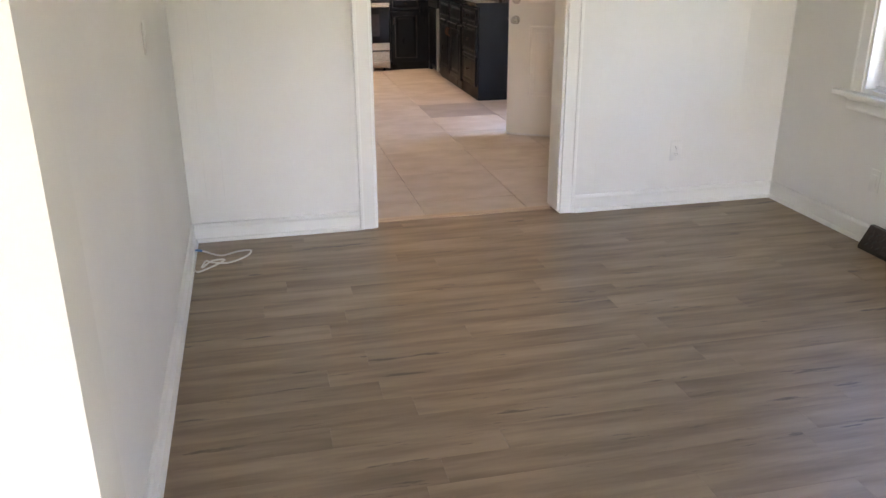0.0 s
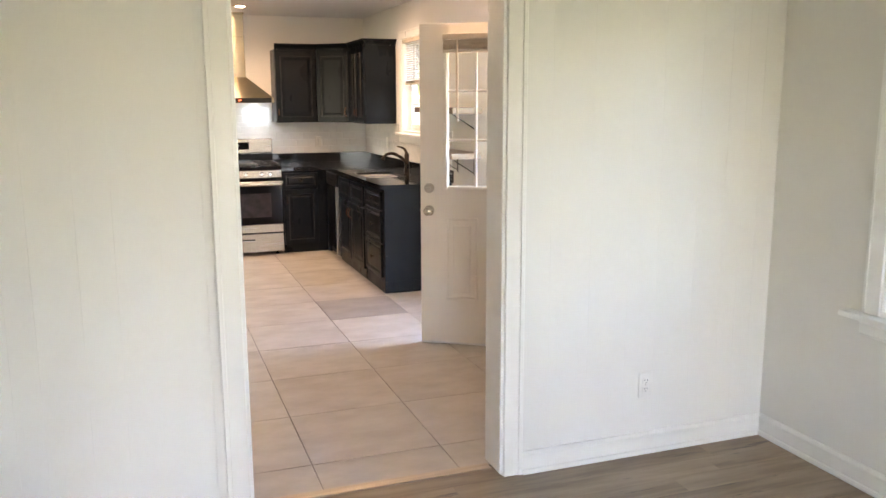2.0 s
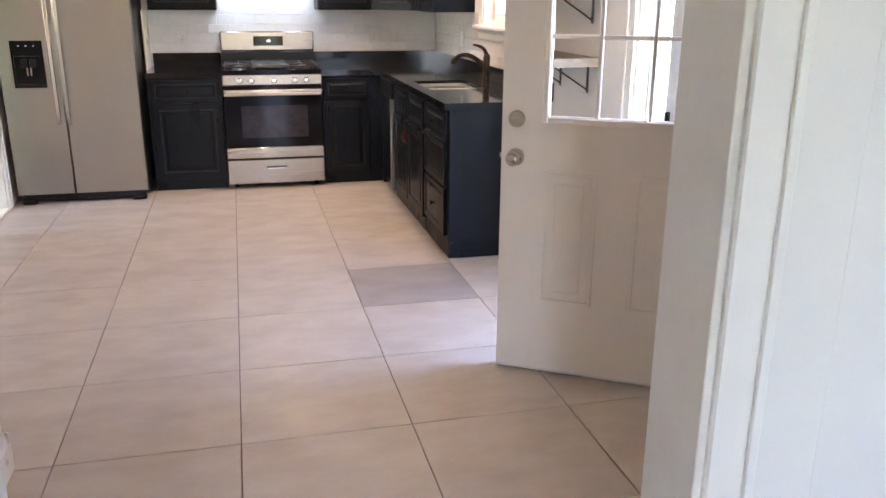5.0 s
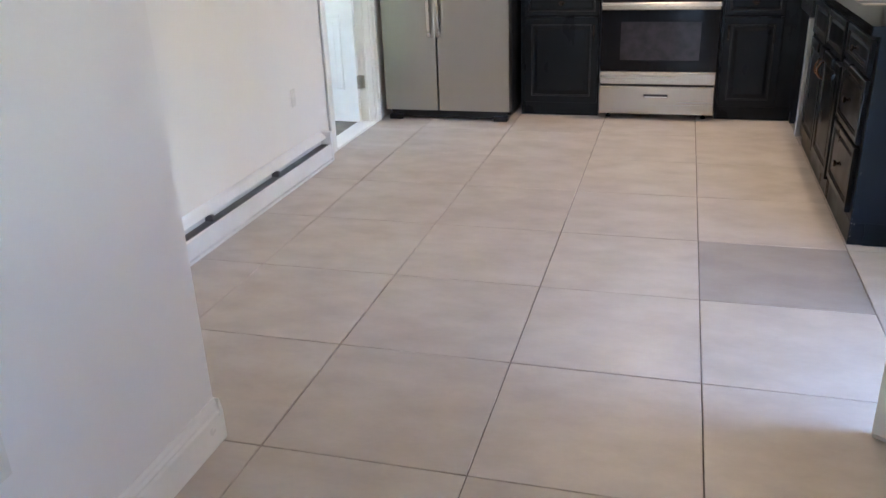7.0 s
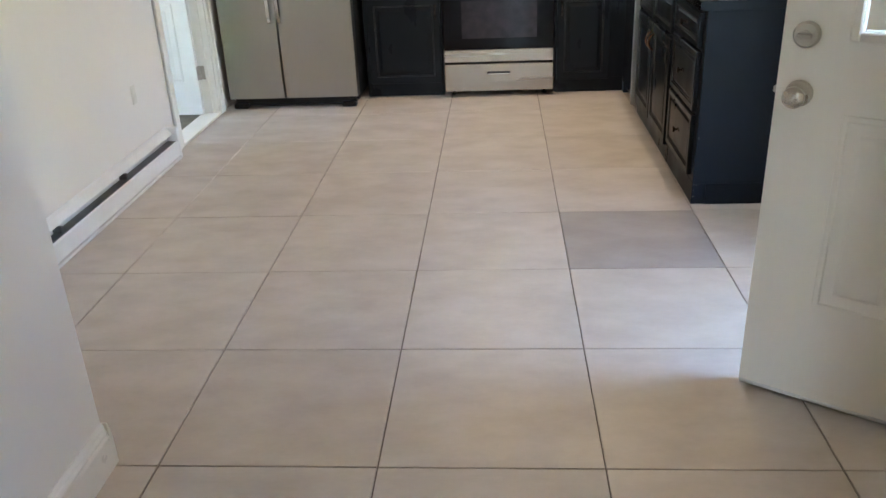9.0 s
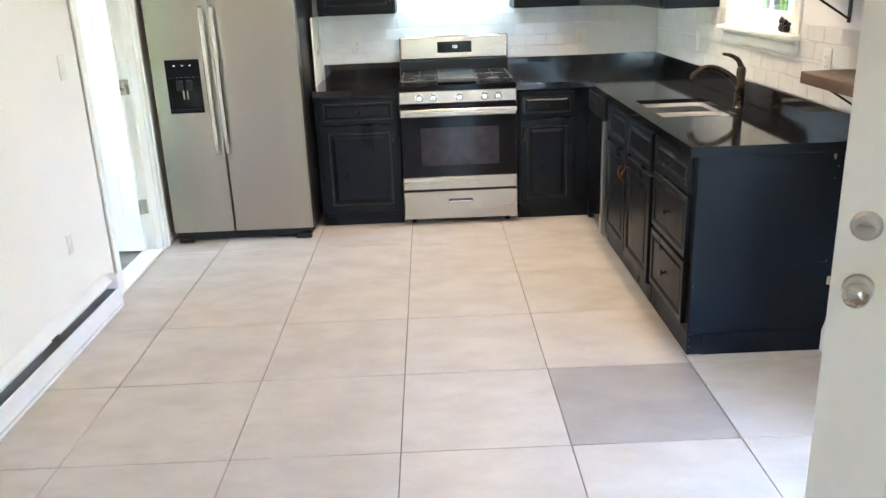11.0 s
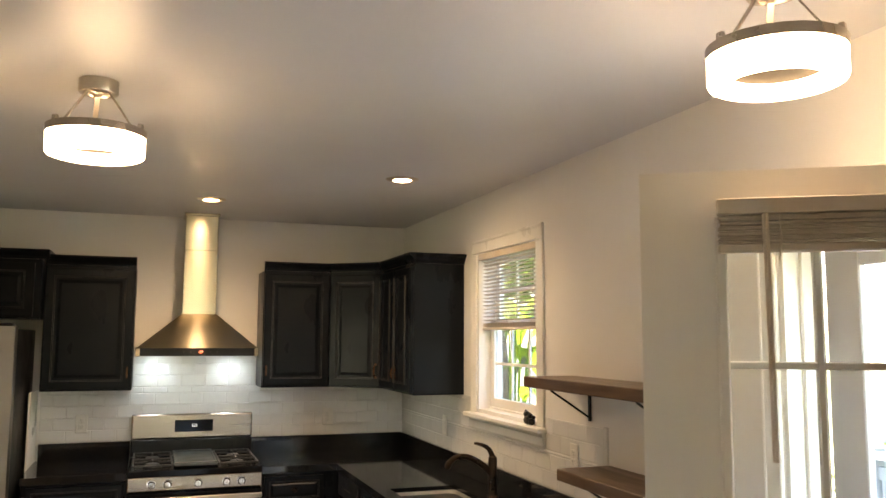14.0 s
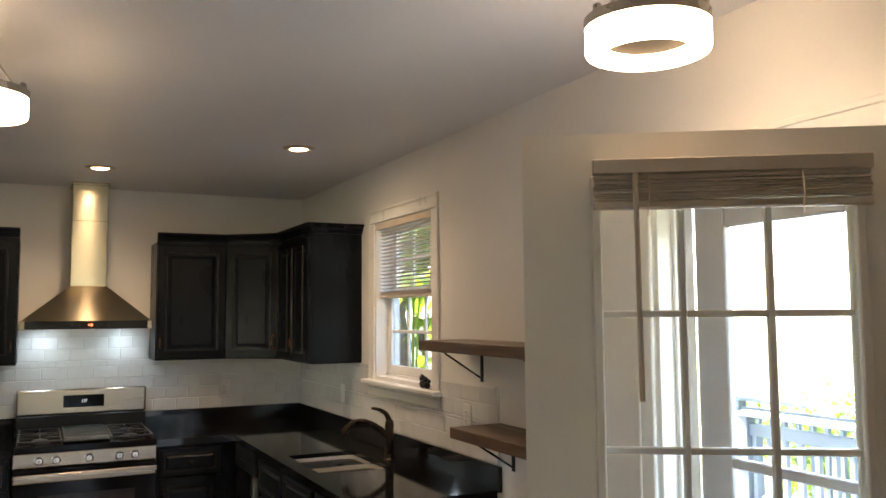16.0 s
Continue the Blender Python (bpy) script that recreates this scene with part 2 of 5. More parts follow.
def leaf_mat(name, a, b):
    m = surf(name, a, b, rough=0.5, big=20, fine=60, bump=0.2, piece=0.0)
    nt = m.node_tree
    tl = nt.nodes.new("ShaderNodeBsdfTranslucent")
    tl.inputs[0].default_value = (min(a[0] * 2.2, 1), min(a[1] * 2.2, 1), a[2] * 1.2, 1)
    mx = nt.nodes.new("ShaderNodeMixShader")
    mx.inputs[0].default_value = 0.45
    nt.links.new(nt.nodes["Principled BSDF"].outputs[0], mx.inputs[1])
    nt.links.new(tl.outputs[0], mx.inputs[2])
    nt.links.new(mx.outputs[0], nt.nodes["Material Output"].inputs[0])
    return m


M_LEAF = leaf_mat("green_leaf", (0.115, 0.165, 0.030), (0.060, 0.105, 0.022))
M_BIGLEAF = leaf_mat("broad_leaf", (0.16, 0.22, 0.035), (0.09, 0.14, 0.025))


# ---- mesh helpers ----
def thing(name, m, label, category, group="", kind=""):
    ob = new(name)
    ob.empty_display_size = 0.05
    ob.matrix_world = m
    return tagged(ob, label, category, group, kind)


def part(name, bm, material, parent=None, label="", m=None, smooth=False):
    me = bpy.data.meshes.new(name)
    bmesh.ops.recalc_face_normals(bm, faces=bm.faces[:])
    if smooth:
        for f in bm.faces:
            f.smooth = True
    bm.to_mesh(me)
    bm.free()
    me.materials.append(material)
    if smooth:
        me.set_sharp_from_angle(angle=radians(40))
    ob = new(name, me)
    if parent is not None:
        ob.parent = parent
    if m is not None:
        ob.matrix_local = m
    if label:
        ob["label"] = label
    return ob


def structure(name, bm, material, label, category, kind="structure"):
    return tagged(part(name, bm, material), label, category, "", kind)


def boxes(items, bevel=0.0, seg=1):
    """One bmesh of boxes (x0, x1, y0, y1, z0, z1), their edges rounded."""
    bm = bmesh.new()
    for x0, x1, y0, y1, z0, z1 in items:
        t = bmesh.new()
        bmesh.ops.create_cube(t, size=1.0, matrix=Matrix.LocRotScale(((x0 + x1) / 2, (y0 + y1) / 2, (z0 + z1) / 2), None, (abs(x1 - x0), abs(y1 - y0), abs(z1 - z0))))
        if bevel:
            w = min(bevel, abs(x1 - x0) * 0.45, abs(y1 - y0) * 0.45, abs(z1 - z0) * 0.45)
            bmesh.ops.bevel(t, geom=t.edges[:], offset=w, segments=seg, affect="EDGES", profile=0.5)
        join(bm, t)
    return bm


def join(bm, other, m=None):
    """Adds other to bm and frees it."""
    if m is not None:
        bmesh.ops.transform(other, matrix=m, verts=other.verts[:])
    made = {v: bm.verts.new(v.co) for v in other.verts}
    for f in other.faces:
        bm.faces.new([made[v] for v in f.verts])
    other.free()
    return bm


def box(x0, x1, y0, y1, z0, z1, bevel=0.0, seg=1):
    return boxes([(x0, x1, y0, y1, z0, z1)], bevel, seg)


def slab(us, vs, holes, w0, w1, axis):
    """A plate with openings. us, vs: cuts; holes: cells (i, j) left out; w0, w1: its two faces along axis."""
    bm = bmesh.new()
    verts = {}

    def at(i, j, k):
        if (i, j, k) not in verts:
            u, v, w = us[i], vs[j], (w0, w1)[k]
            verts[i, j, k] = bm.verts.new({"x": (w, u, v), "y": (u, w, v), "z": (u, v, w)}[axis])
        return verts[i, j, k]

    cells = {(i, j) for i in range(len(us) - 1) for j in range(len(vs) - 1)} - set(holes)
    for i, j in cells:
        for k in (0, 1):
            bm.faces.new([at(i, j, k), at(i + 1, j, k), at(i + 1, j + 1, k), at(i, j + 1, k)])
        for di, dj, a, b in ((-1, 0, (0, 0), (0, 1)), (1, 0, (1, 0), (1, 1)), (0, -1, (0, 0), (1, 0)), (0, 1, (0, 1), (1, 1))):
            if (i + di, j + dj) not in cells:
                p, q = (i + a[0], j + a[1]), (i + b[0], j + b[1])
                bm.faces.new([at(*p, 0), at(*q, 0), at(*q, 1), at(*p, 1)])
    return bm


def rings(w, h, steps, ox=0.0, oz=0.0):
    """A panel facing -y from nested rectangles: steps of (inset, height of the face above the back)."""
    bm = bmesh.new()
    loops = []
    for inset, d in steps:
        a = min(inset, w / 2 - 0.002, h / 2 - 0.002)
        loops.append([bm.verts.new((ox + x, -d, oz + z)) for x, z in ((a, a), (w - a, a), (w - a, h - a), (a, h - a))])
    for p, q in zip(loops, loops[1:]):
        for i in range(4):
            bm.faces.new([p[i], p[(i + 1) % 4], q[(i + 1) % 4], q[i]])
    bm.faces.new(loops[-1])
    bm.faces.new(list(reversed(loops[0])))
    return bm


def lathe(profile, seg=24, m=None):
    """A turned solid round z from (radius, z) pairs."""
    bm = bmesh.new()
    prev = None
    for r, z in profile:
        ring = [bm.verts.new((r * math.cos(2 * math.pi * i / seg), r * math.sin(2 * math.pi * i / seg), z)) for i in range(seg)] if r > 1e-5 else [bm.verts.new((0, 0, z))]
        if prev is not None:
            for i in range(seg):
                a, b = prev[i % len(prev)], prev[(i + 1) % len(prev)]
                c, d = ring[(i + 1) % len(ring)], ring[i % len(ring)]
                face = list(dict.fromkeys((a, b, c, d)))
                if len(face) > 2:
                    bm.faces.new(face)
        prev = ring
    if m is not None:
        bmesh.ops.transform(bm, matrix=m, verts=bm.verts[:])
    return bm


def tube(points, radius, seg=10, closed=False):
    """A round bar along points; radius: one number, or one for each point."""
    pts = [Vector(p) for p in points]
    radii = radius if isinstance(radius, (list, tuple)) else [radius] * len(pts)
    bm = bmesh.new()
    loops = []
    up = Vector((0.13, 0.21, 0.97))
    for i, p in enumerate(pts):
        a = pts[(i - 1) % len(pts)] if closed or i else p
        b = pts[(i + 1) % len(pts)] if closed or i < len(pts) - 1 else p
        d = (b - a).normalized()
        s = d.cross(up).normalized()
        u = s.cross(d)
        loops.append([bm.verts.new(p + radii[i] * (math.cos(2 * math.pi * k / seg) * s + math.sin(2 * math.pi * k / seg) * u)) for k in range(seg)])
    pairs = list(zip(loops, loops[1:])) + ([(loops[-1], loops[0])] if closed else [])
    for p, q in pairs:
        for k in range(seg):
            bm.faces.new([p[k], p[(k + 1) % seg], q[(k + 1) % seg], q[k]])
    if not closed:
        bm.faces.new(list(reversed(loops[0])))
        bm.faces.new(loops[-1])
    return bm


def sweep_profile(profile, length):
    """A moulding: profile of (out, up) run along x from 0 to length; it stands out towards -y."""
    bm = bmesh.new()
    a = [bm.verts.new((0, -o, u)) for o, u in profile]
    b = [bm.verts.new((length, -o, u)) for o, u in profile]
    for i in range(len(profile)):
        j = (i + 1) % len(profile)
        bm.faces.new([a[i], a[j], b[j], b[i]])
    bm.faces.new(list(reversed(a)))
    bm.faces.new(b)
    return bm


def curve_points(ctrl, n=24):
    """Points on a smooth line through ctrl."""
    c = [Vector(p) for p in ctrl]
    c = [2 * c[0] - c[1]] + c + [2 * c[-1] - c[-2]]
    out = []
    for i in range(1, len(c) - 2):
        for k in range(n):
            t = k / n
            out.append(0.5 * (2 * c[i] + (c[i + 1] - c[i - 1]) * t + (2 * c[i - 1] - 5 * c[i] + 4 * c[i + 1] - c[i + 2]) * t * t + (3 * c[i] - c[i - 1] - 3 * c[i + 1] + c[i + 2]) * t ** 3))
    return out + [c[-2]]


FACE_WEST = -90.0   # turns a front that looks to -y so that it looks to -x
FACE_EAST = 90.0

# ---- setting: walls, floors, ceilings ----
CEIL = 2.51
WEST, EAST = -1.92, 1.47
structure("wall_north", box(WEST - 0.12, EAST + 0.15, 0, 0.12, 0, CEIL), M_WALLK, "plain white painted kitchen wall behind the range", "wall")
structure("wall_west", slab([-4.68, -1.75, -1.0, 0.0], [0, 2.04, CEIL], [(1, 0)], WEST - 0.12, WEST, "x"), M_WALLK, "white painted kitchen wall with a door opening", "wall")
structure("wall_east", slab([-6.11, -4.78, -3.85, -2.235, -1.465, 0.0], [0, 1.305, 2.075, 2.178, CEIL], [(1, 0), (1, 1), (3, 1), (3, 2)], EAST, EAST + 0.15, "x"), M_WALLK, "white painted kitchen wall with window and outside door", "wall")
structure("wall_alcove", box(WEST - 0.12, -1.071, -4.80, -4.676, 0, CEIL), M_WALLK, "short white painted return wall in the kitchen", "wall")
structure("wall_passage", box(-1.191, -1.071, -6.11, -4.80, 0, CEIL), M_WALLK, "white painted wall beside the kitchen entry", "wall")
wall_south = structure("wall_south", slab([-1.725, -0.645, 0.413, 1.92], [0, 2.10, CEIL], [(1, 0)], -6.257, -6.11, "y"), M_WALL, "cream painted panelled wall with a wide cased opening", "wall")
structure("wall_room_west", box(-1.725, -1.605, -9.5, -6.257, 0, CEIL), M_WALL, "cream painted living room wall", "wall")
structure("wall_room_east", slab([-12.4, -7.795, -6.895, -6.257], [0, 0.755, 2.05, CEIL], [(1, 1)], 1.774, 1.924, "x"), M_WALL, "cream painted living room wall with a window", "wall")
structure("wall_partition", slab([-2.6, -1.44, 1.35, 1.774], [0, 2.15, CEIL], [(1, 0)], -9.62, -9.5, "y"), M_WALL, "cream painted partition with a wide opening", "wall")
structure("wall_hall_west", box(-2.72, -2.6, -12.4, -9.5, 0, CEIL), M_WALL, "plain cream hall wall", "wall")
# Openings out of view, added so daylight reaches the room and kitchen door.
structure("wall_hall_south", slab([-2.72, -1.85, -1.2, 0.25, 1.0, 1.924], [0, 0.25, 2.1, CEIL], [(1, 1), (3, 1)], -12.52, -12.4, "y"), M_WALL, "cream hall end wall with unseen openings that let light in", "wall")
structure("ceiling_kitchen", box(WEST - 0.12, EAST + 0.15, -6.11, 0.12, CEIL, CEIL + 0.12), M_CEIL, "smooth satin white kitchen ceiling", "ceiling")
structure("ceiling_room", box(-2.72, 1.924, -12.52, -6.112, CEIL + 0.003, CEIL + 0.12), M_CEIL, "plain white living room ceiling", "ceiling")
# the room beyond the kitchen's side door
structure("wall_sideroom_north", box(-5.0, WEST - 0.12, 0.3, 0.42, 0, CEIL), M_GREEN, "pale green side room wall", "wall")
structure("wall_sideroom_south", box(-5.0, WEST - 0.12, -4.6, -4.48, 0, CEIL), M_GREEN, "pale green side room wall", "wall")
structure("wall_sideroom_west", slab([-4.6, -2.9, -1.1, 0.42], [0, 0.8, 2.0, CEIL], [(1, 1)], -5.12, -5.0, "x"), M_GREEN, "pale green side room wall with an unseen window", "wall")
structure("ceiling_sideroom", box(-5.12, WEST - 0.12, -4.6, 0.42, CEIL + 0.004, CEIL + 0.1), M_CEIL, "white side room ceiling", "ceiling")
structure("floor_sideroom", box(-5.0, WEST - 0.13, -4.6, 0.42, -0.1, -0.004), M_CARPET, "grey green carpeted side room floor", "floor")
floor_kitchen = structure("floor_kitchen", box(WEST - 0.12, EAST + 0.15, -6.16, 0.12, -0.1, -0.006), M_GROUT, "large beige porcelain tile kitchen floor with dark joints", "floor")
floor_room = structure("floor_room", box(-2.72, 1.924, -12.52, -6.162, -0.1, -0.006), M_SLOT, "grey brown wood plank living room floor", "floor")

BASE_LOW = [(0, 0), (0.026, 0), (0.026, 0.008), (0.020, 0.018), (0.013, 0.020), (0.011, 0.074), (0.015, 0.080), (0.015, 0.088), (0.008, 0.098), (0, 0.100)]
BASE_TALL = [(0, 0), (0.016, 0), (0.016, 0.095), (0.012, 0.104), (0.013, 0.110), (0.008, 0.120), (0.008, 0.126), (0.003, 0.138), (0, 0.138)]


def baseboard(x, y, turn, length, profile=BASE_LOW, label="white painted wooden baseboard"):
    ob = structure("baseboard", sweep_profile(profile, length), M_CREAMTRIM if profile is BASE_LOW else M_TRIM, label, "baseboard")
    ob.matrix_world = pose(x, y, 0, 0, 0, turn)
    return ob


# a moulding that looks to -y runs along +x from its start; turned 90 it looks to +x and runs along +y
baseboard(-1.605, -6.265, 0, 0.872)
baseboard(0.501, -6.265, 0, 1.273)
baseboard(-1.605, -9.5, 90, 3.235)
baseboard(1.774, -6.265, -90, 3.2)
baseboard(-1.071, -6.11, 90, 1.434, BASE_TALL)
baseboard(-1.055, -4.676, 180, 0.865, BASE_TALL)
baseboard(EAST, -2.825, -90, 0.93, BASE_TALL)
baseboard(EAST, -4.87, -90, 1.24, BASE_TALL)


def casing_bm(u0, u1, top, width, depth, sides=(1, 1)):
    """A door casing facing -y: two legs and a head, each with a raised outer band."""
    bm = bmesh.new()
    for on, a, b in ((sides[0], u0 - width, u0), (sides[1], u1, u1 + width)):
        if on:
            join(bm, box(a, b, -depth, 0, 0, top, 0.004))
            outer = (a, a + 0.02) if a < u0 else (b - 0.02, b)
            join(bm, box(outer[0], outer[1], -depth - 0.006, -0.002, 0, top + width, 0.003))
    join(bm, box(u0 - width + 0.0205, u1 + width - 0.0205, -depth, 0, top + 0.001, top + width, 0.004))
    join(bm, box(u0 - width + 0.0205, u1 + width - 0.0205, -depth - 0.006, -0.002, top + width - 0.02, top + width - 0.0005, 0.003))
    return bm


# living room side casing and jamb lining of the wide opening
t = structure("trim_opening", casing_bm(-0.645, 0.413, 2.10, 0.085, 0.016), M_CREAMTRIM, "cream painted casing round the wide opening", "door casing")
t.matrix_world = pose(0, -6.265, 0)
t = structure("trim_opening_back", casing_bm(-0.413, 0.645, 2.10, 0.085, 0.016), M_TRIM, "white painted casing on the kitchen side", "door casing")
t.matrix_world = pose(0, -6.11, 0, 0, 0, 180)
structure("trim_jamb", boxes([(-0.647, -0.631, -6.268, -6.107, 0, 2.1), (0.399, 0.415, -6.268, -6.107, 0.012, 2.1), (-0.631, 0.399, -6.268, -6.107, 2.084, 2.102)], 0.002), M_TRIM, "white painted jamb lining of the opening", "door jamb")
structure("threshold", box(-0.631, 0.399, -6.185, -6.13, -0.006, 0.006, 0.003), M_BRASS, "worn metal threshold strip between wood and tile", "threshold")
# side door casing
t = structure("trim_side_door", casing_bm(-1.75, -1.0, 2.04, 0.075, 0.016), M_TRIM, "white painted side door casing", "door casing")
t.matrix_world = pose(WEST, 0, 0, 0, 0, 90)
structure("trim_side_jamb", boxes([(WEST - 0.122, WEST + 0.002, -1.752, -1.734, 0, 2.04), (WEST - 0.122, WEST + 0.002, -1.016, -0.998, 0, 2.04), (WEST - 0.122, WEST + 0.002, -1.734, -1.016, 2.024, 2.042), (WEST - 0.050, WEST - 0.036, -1.028, -1.016, 0, 2.02)], 0.002), M_TRIM, "white painted side door jamb", "door jamb")
structure("threshold_side", box(WEST - 0.12, WEST + 0.012, -1.734, -1.016, -0.006, 0.014, 0.004), M_TRIM, "cream painted wooden side door sill", "threshold")
# outside door casing, jamb and sill
t = structure("trim_outside_door", casing_bm(3.85, 4.78, 2.075, 0.08, 0.016), M_TRIM, "white painted casing round the outside door", "door casing")
t.matrix_world = pose(EAST, 0, 0, 0, 0, -90)
structure("trim_outside_jamb", boxes([(EAST + 0.002, EAST + 0.155, -3.868, -3.848, 0, 2.075), (EAST + 0.002, EAST + 0.155, -4.782, -4.762, 0, 2.075), (EAST + 0.002, EAST + 0.155, -4.762, -3.868, 2.055, 2.077), (EAST + 0.06, EAST + 0.10, -3.882, -3.868, 0.02, 2.055), (EAST + 0.06, EAST + 0.10, -4.762, -4.748, 0.02, 2.055)], 0.002), M_TRIM, "white painted outside door jamb with stops", "door jamb")
structure("threshold_outside", box(EAST - 0.01, EAST + 0.2, -4.762, -3.868, -0.006, 0.022, 0.006), M_BRASS, "metal outside door sill", "threshold")


# ---- doors ----
def raised(w, h, ox, oz, face, back=0.0):
    """A raised field of a moulded door: a small ridge, a groove and a field."""
    return rings(w, h, [(0, face - 0.004), (0.004, face + 0.004), (0.016, face + 0.004), (0.026, face - 0.005), (0.036, face - 0.005), (0.058, face + 0.003)], ox, oz)


def knob_bm(m):
    return lathe([(0.034, 0), (0.034, 0.006), (0.030, 0.011), (0.015, 0.013), (0.013, 0.034), (0.022, 0.040), (0.028, 0.050), (0.027, 0.060), (0.020, 0.066), (0.0, 0.067)], 20, m)


DOOR_ANGLE = math.degrees(math.atan2(-0.487, 0.753))
outside_door = thing("door_1", pose(0.712, -4.283, 0.018, 0, 0, DOOR_ANGLE), "open cream painted half glazed door with raised blind", "door", kind="structure")
DW, DH, DT = 0.897, 2.045, 0.044
GX0, GX1, GZ0, GZ1 = 0.166, 0.740, 1.022, 1.937
part("door_leaf", slab([0, GX0, GX1, DW], [0, GZ0, GZ1, DH], [(1, 1)], 0, DT, "y"), M_DOOR, outside_door)
for side, turn in ((0.0, 0), (DT, 180)):
    fr = bmesh.new()
    for x0, x1, z0, z1 in ((GX0 - 0.011, GX0 + 0.012, GZ0 - 0.011, GZ1 + 0.011), (GX1 - 0.012, GX1 + 0.011, GZ0 - 0.011, GZ1 + 0.011), (GX0 + 0.012, GX1 - 0.012, GZ0 - 0.011, GZ0 + 0.012), (GX0 + 0.012, GX1 - 0.012, GZ1 - 0.012, GZ1 + 0.011)):
        y = (-0.009, 0.004) if turn == 0 else (DT - 0.004, DT + 0.009)
        join(fr, box(x0, x1, y[0], y[1], z0, z1, 0.004))
    part("glazing_frame", fr, M_DOOR, outside_door)
part("pane", box(GX0 + 0.001, GX1 - 0.001, 0.019, 0.023, GZ0 + 0.001, GZ1 - 0.001), M_GLASS, outside_door).visible_shadow = False
MW = 0.016
for k in (1, 2):
    x = GX0 + (GX1 - GX0) * k / 3
    part("muntin", box(x - MW / 2, x + MW / 2, 0.010, 0.032, GZ0 + 0.012, GZ1 - 0.012, 0.003), M_TRIM, outside_door)
    z = GZ0 + (GZ1 - GZ0) * k / 3
    part("muntin", box(GX0 + 0.012, GX1 - 0.012, 0.012, 0.030, z - MW / 2, z + MW / 2, 0.003), M_TRIM, outside_door)
for x0 in (0.165, 0.515):
    part("raised_panel", raised(0.215, 0.545, x0, 0.29, 0.0), M_DOOR, outside_door)
    b = raised(0.215, 0.545, x0, 0.29, 0.0)
    bmesh.ops.transform(b, matrix=Matrix.Translation((0, DT, 0)) @ Matrix.Diagonal((1, -1, 1, 1)), verts=b.verts[:])
    part("raised_panel", b, M_DOOR, outside_door)
for side, m in ((1, pose(0.058, 0, 0.876, 90)), (-1, pose(0.058, DT, 0.876, -90))):
    part("door_knob", knob_bm(m), M_NICKEL, outside_door, "satin nickel door knob", smooth=True)
part("deadbolt", lathe([(0.033, 0), (0.033, 0.008), (0.027, 0.016), (0.012, 0.017), (0.011, 0.019), (0, 0.019)], 24, pose(0.058, 0, 1.022, 90)), M_NICKEL, outside_door, "satin nickel deadbolt", smooth=True)
part("thumb_turn", box(0.040, 0.076, -0.034, -0.018, 1.016, 1.028, 0.004, 2), M_NICKEL, outside_door)
part("latch_plate", boxes([(-0.0015, 0.002, 0.010, 0.034, 0.848, 0.904), (-0.010, 0.0, 0.014, 0.030, 0.868, 0.884), (-0.0015, 0.002, 0.010, 0.034, 0.994, 1.050)], 0.001), M_NICKEL, outside_door)
part("door_sweep", boxes([(0.0, DW, 0.004, DT - 0.004, -0.012, 0.002), (0.002, DW, -0.002, 0.006, -0.006, 0.004)], 0.002), M_HEATER, outside_door, "pale weather sweep along the bottom")
for z in (0.25, 1.02, 1.80):
    part("hinge", lathe([(0.0, -0.048), (0.007, -0.048), (0.007, 0.048), (0, 0.048)], 10, pose(DW + 0.006, 0.0, z)), M_NICKEL, outside_door)

# blind on the outside door
blind = thing("door_blind", outside_door.matrix_world @ pose(0.158, -0.012, 1.843), "ivory mini blind pulled up on the door", "blind")
part("head_rail", box(0, 0.60, -0.034, 0.0, 0.102, 0.135, 0.002), M_BLIND, blind)
slat_rnd = random.Random(8)
for k in range(13):
    z = 0.0415 + k * 0.0045
    tilt = 0.25 + 0.012 * k * (1 if k > 6 else 0.3)
    part("slat", box(slat_rnd.uniform(0, 0.006), 0.598 - slat_rnd.uniform(0, 0.005), -0.029, -0.004, 0, 0.0039, 0.0011), M_BLIND, blind,
         m=pose(0, slat_rnd.uniform(-0.002, 0.002), z, slat_rnd.uniform(-3, 3), -tilt))
part("bottom_rail", box(0.0, 0.60, -0.031, -0.002, 0.022, 0.040, 0.004), M_BLIND, blind)
part("wand", tube([(0.092, -0.038, 0.10), (0.094, -0.039, -0.18), (0.096, -0.036, -0.40)], 0.0068, 6), M_BLIND, blind, smooth=True)
for x in (0.12, 0.45):
    part("cord", tube([(x, -0.034, 0.10), (x + 0.003, -0.036, 0.05), (x - 0.002, -0.035, 0.004)], 0.0022, 6), M_BLIND, blind)
    part("bracket", box(x - 0.06, x - 0.03, -0.022, -0.002, 0.133, 0.138, 0.001), M_TRIM, blind)

# six panel side door, swung into the side room
side_door = thing("door_2", pose(WEST - 0.092, -1.023, 0.012, 0, 0, 176), "open white six panel side door", "door", kind="structure")
part("door_leaf", box(0.004, 0.71, 0, 0.036, 0, 2.0, 0.002), M_TRIM, side_door)
for sgn in (1, -1):
    for x0 in (0.10, 0.405):
        for z0, h in ((0.22, 0.52), (0.86, 0.62), (1.60, 0.26)):
            b = raised(0.21, h, x0, z0, 0.0)
            if sgn < 0:
                bmesh.ops.transform(b, matrix=Matrix.Translation((0, 0.036, 0)) @ Matrix.Diagonal((1, -1, 1, 1)), verts=b.verts[:])
            part("raised_panel", b, M_TRIM, side_door)
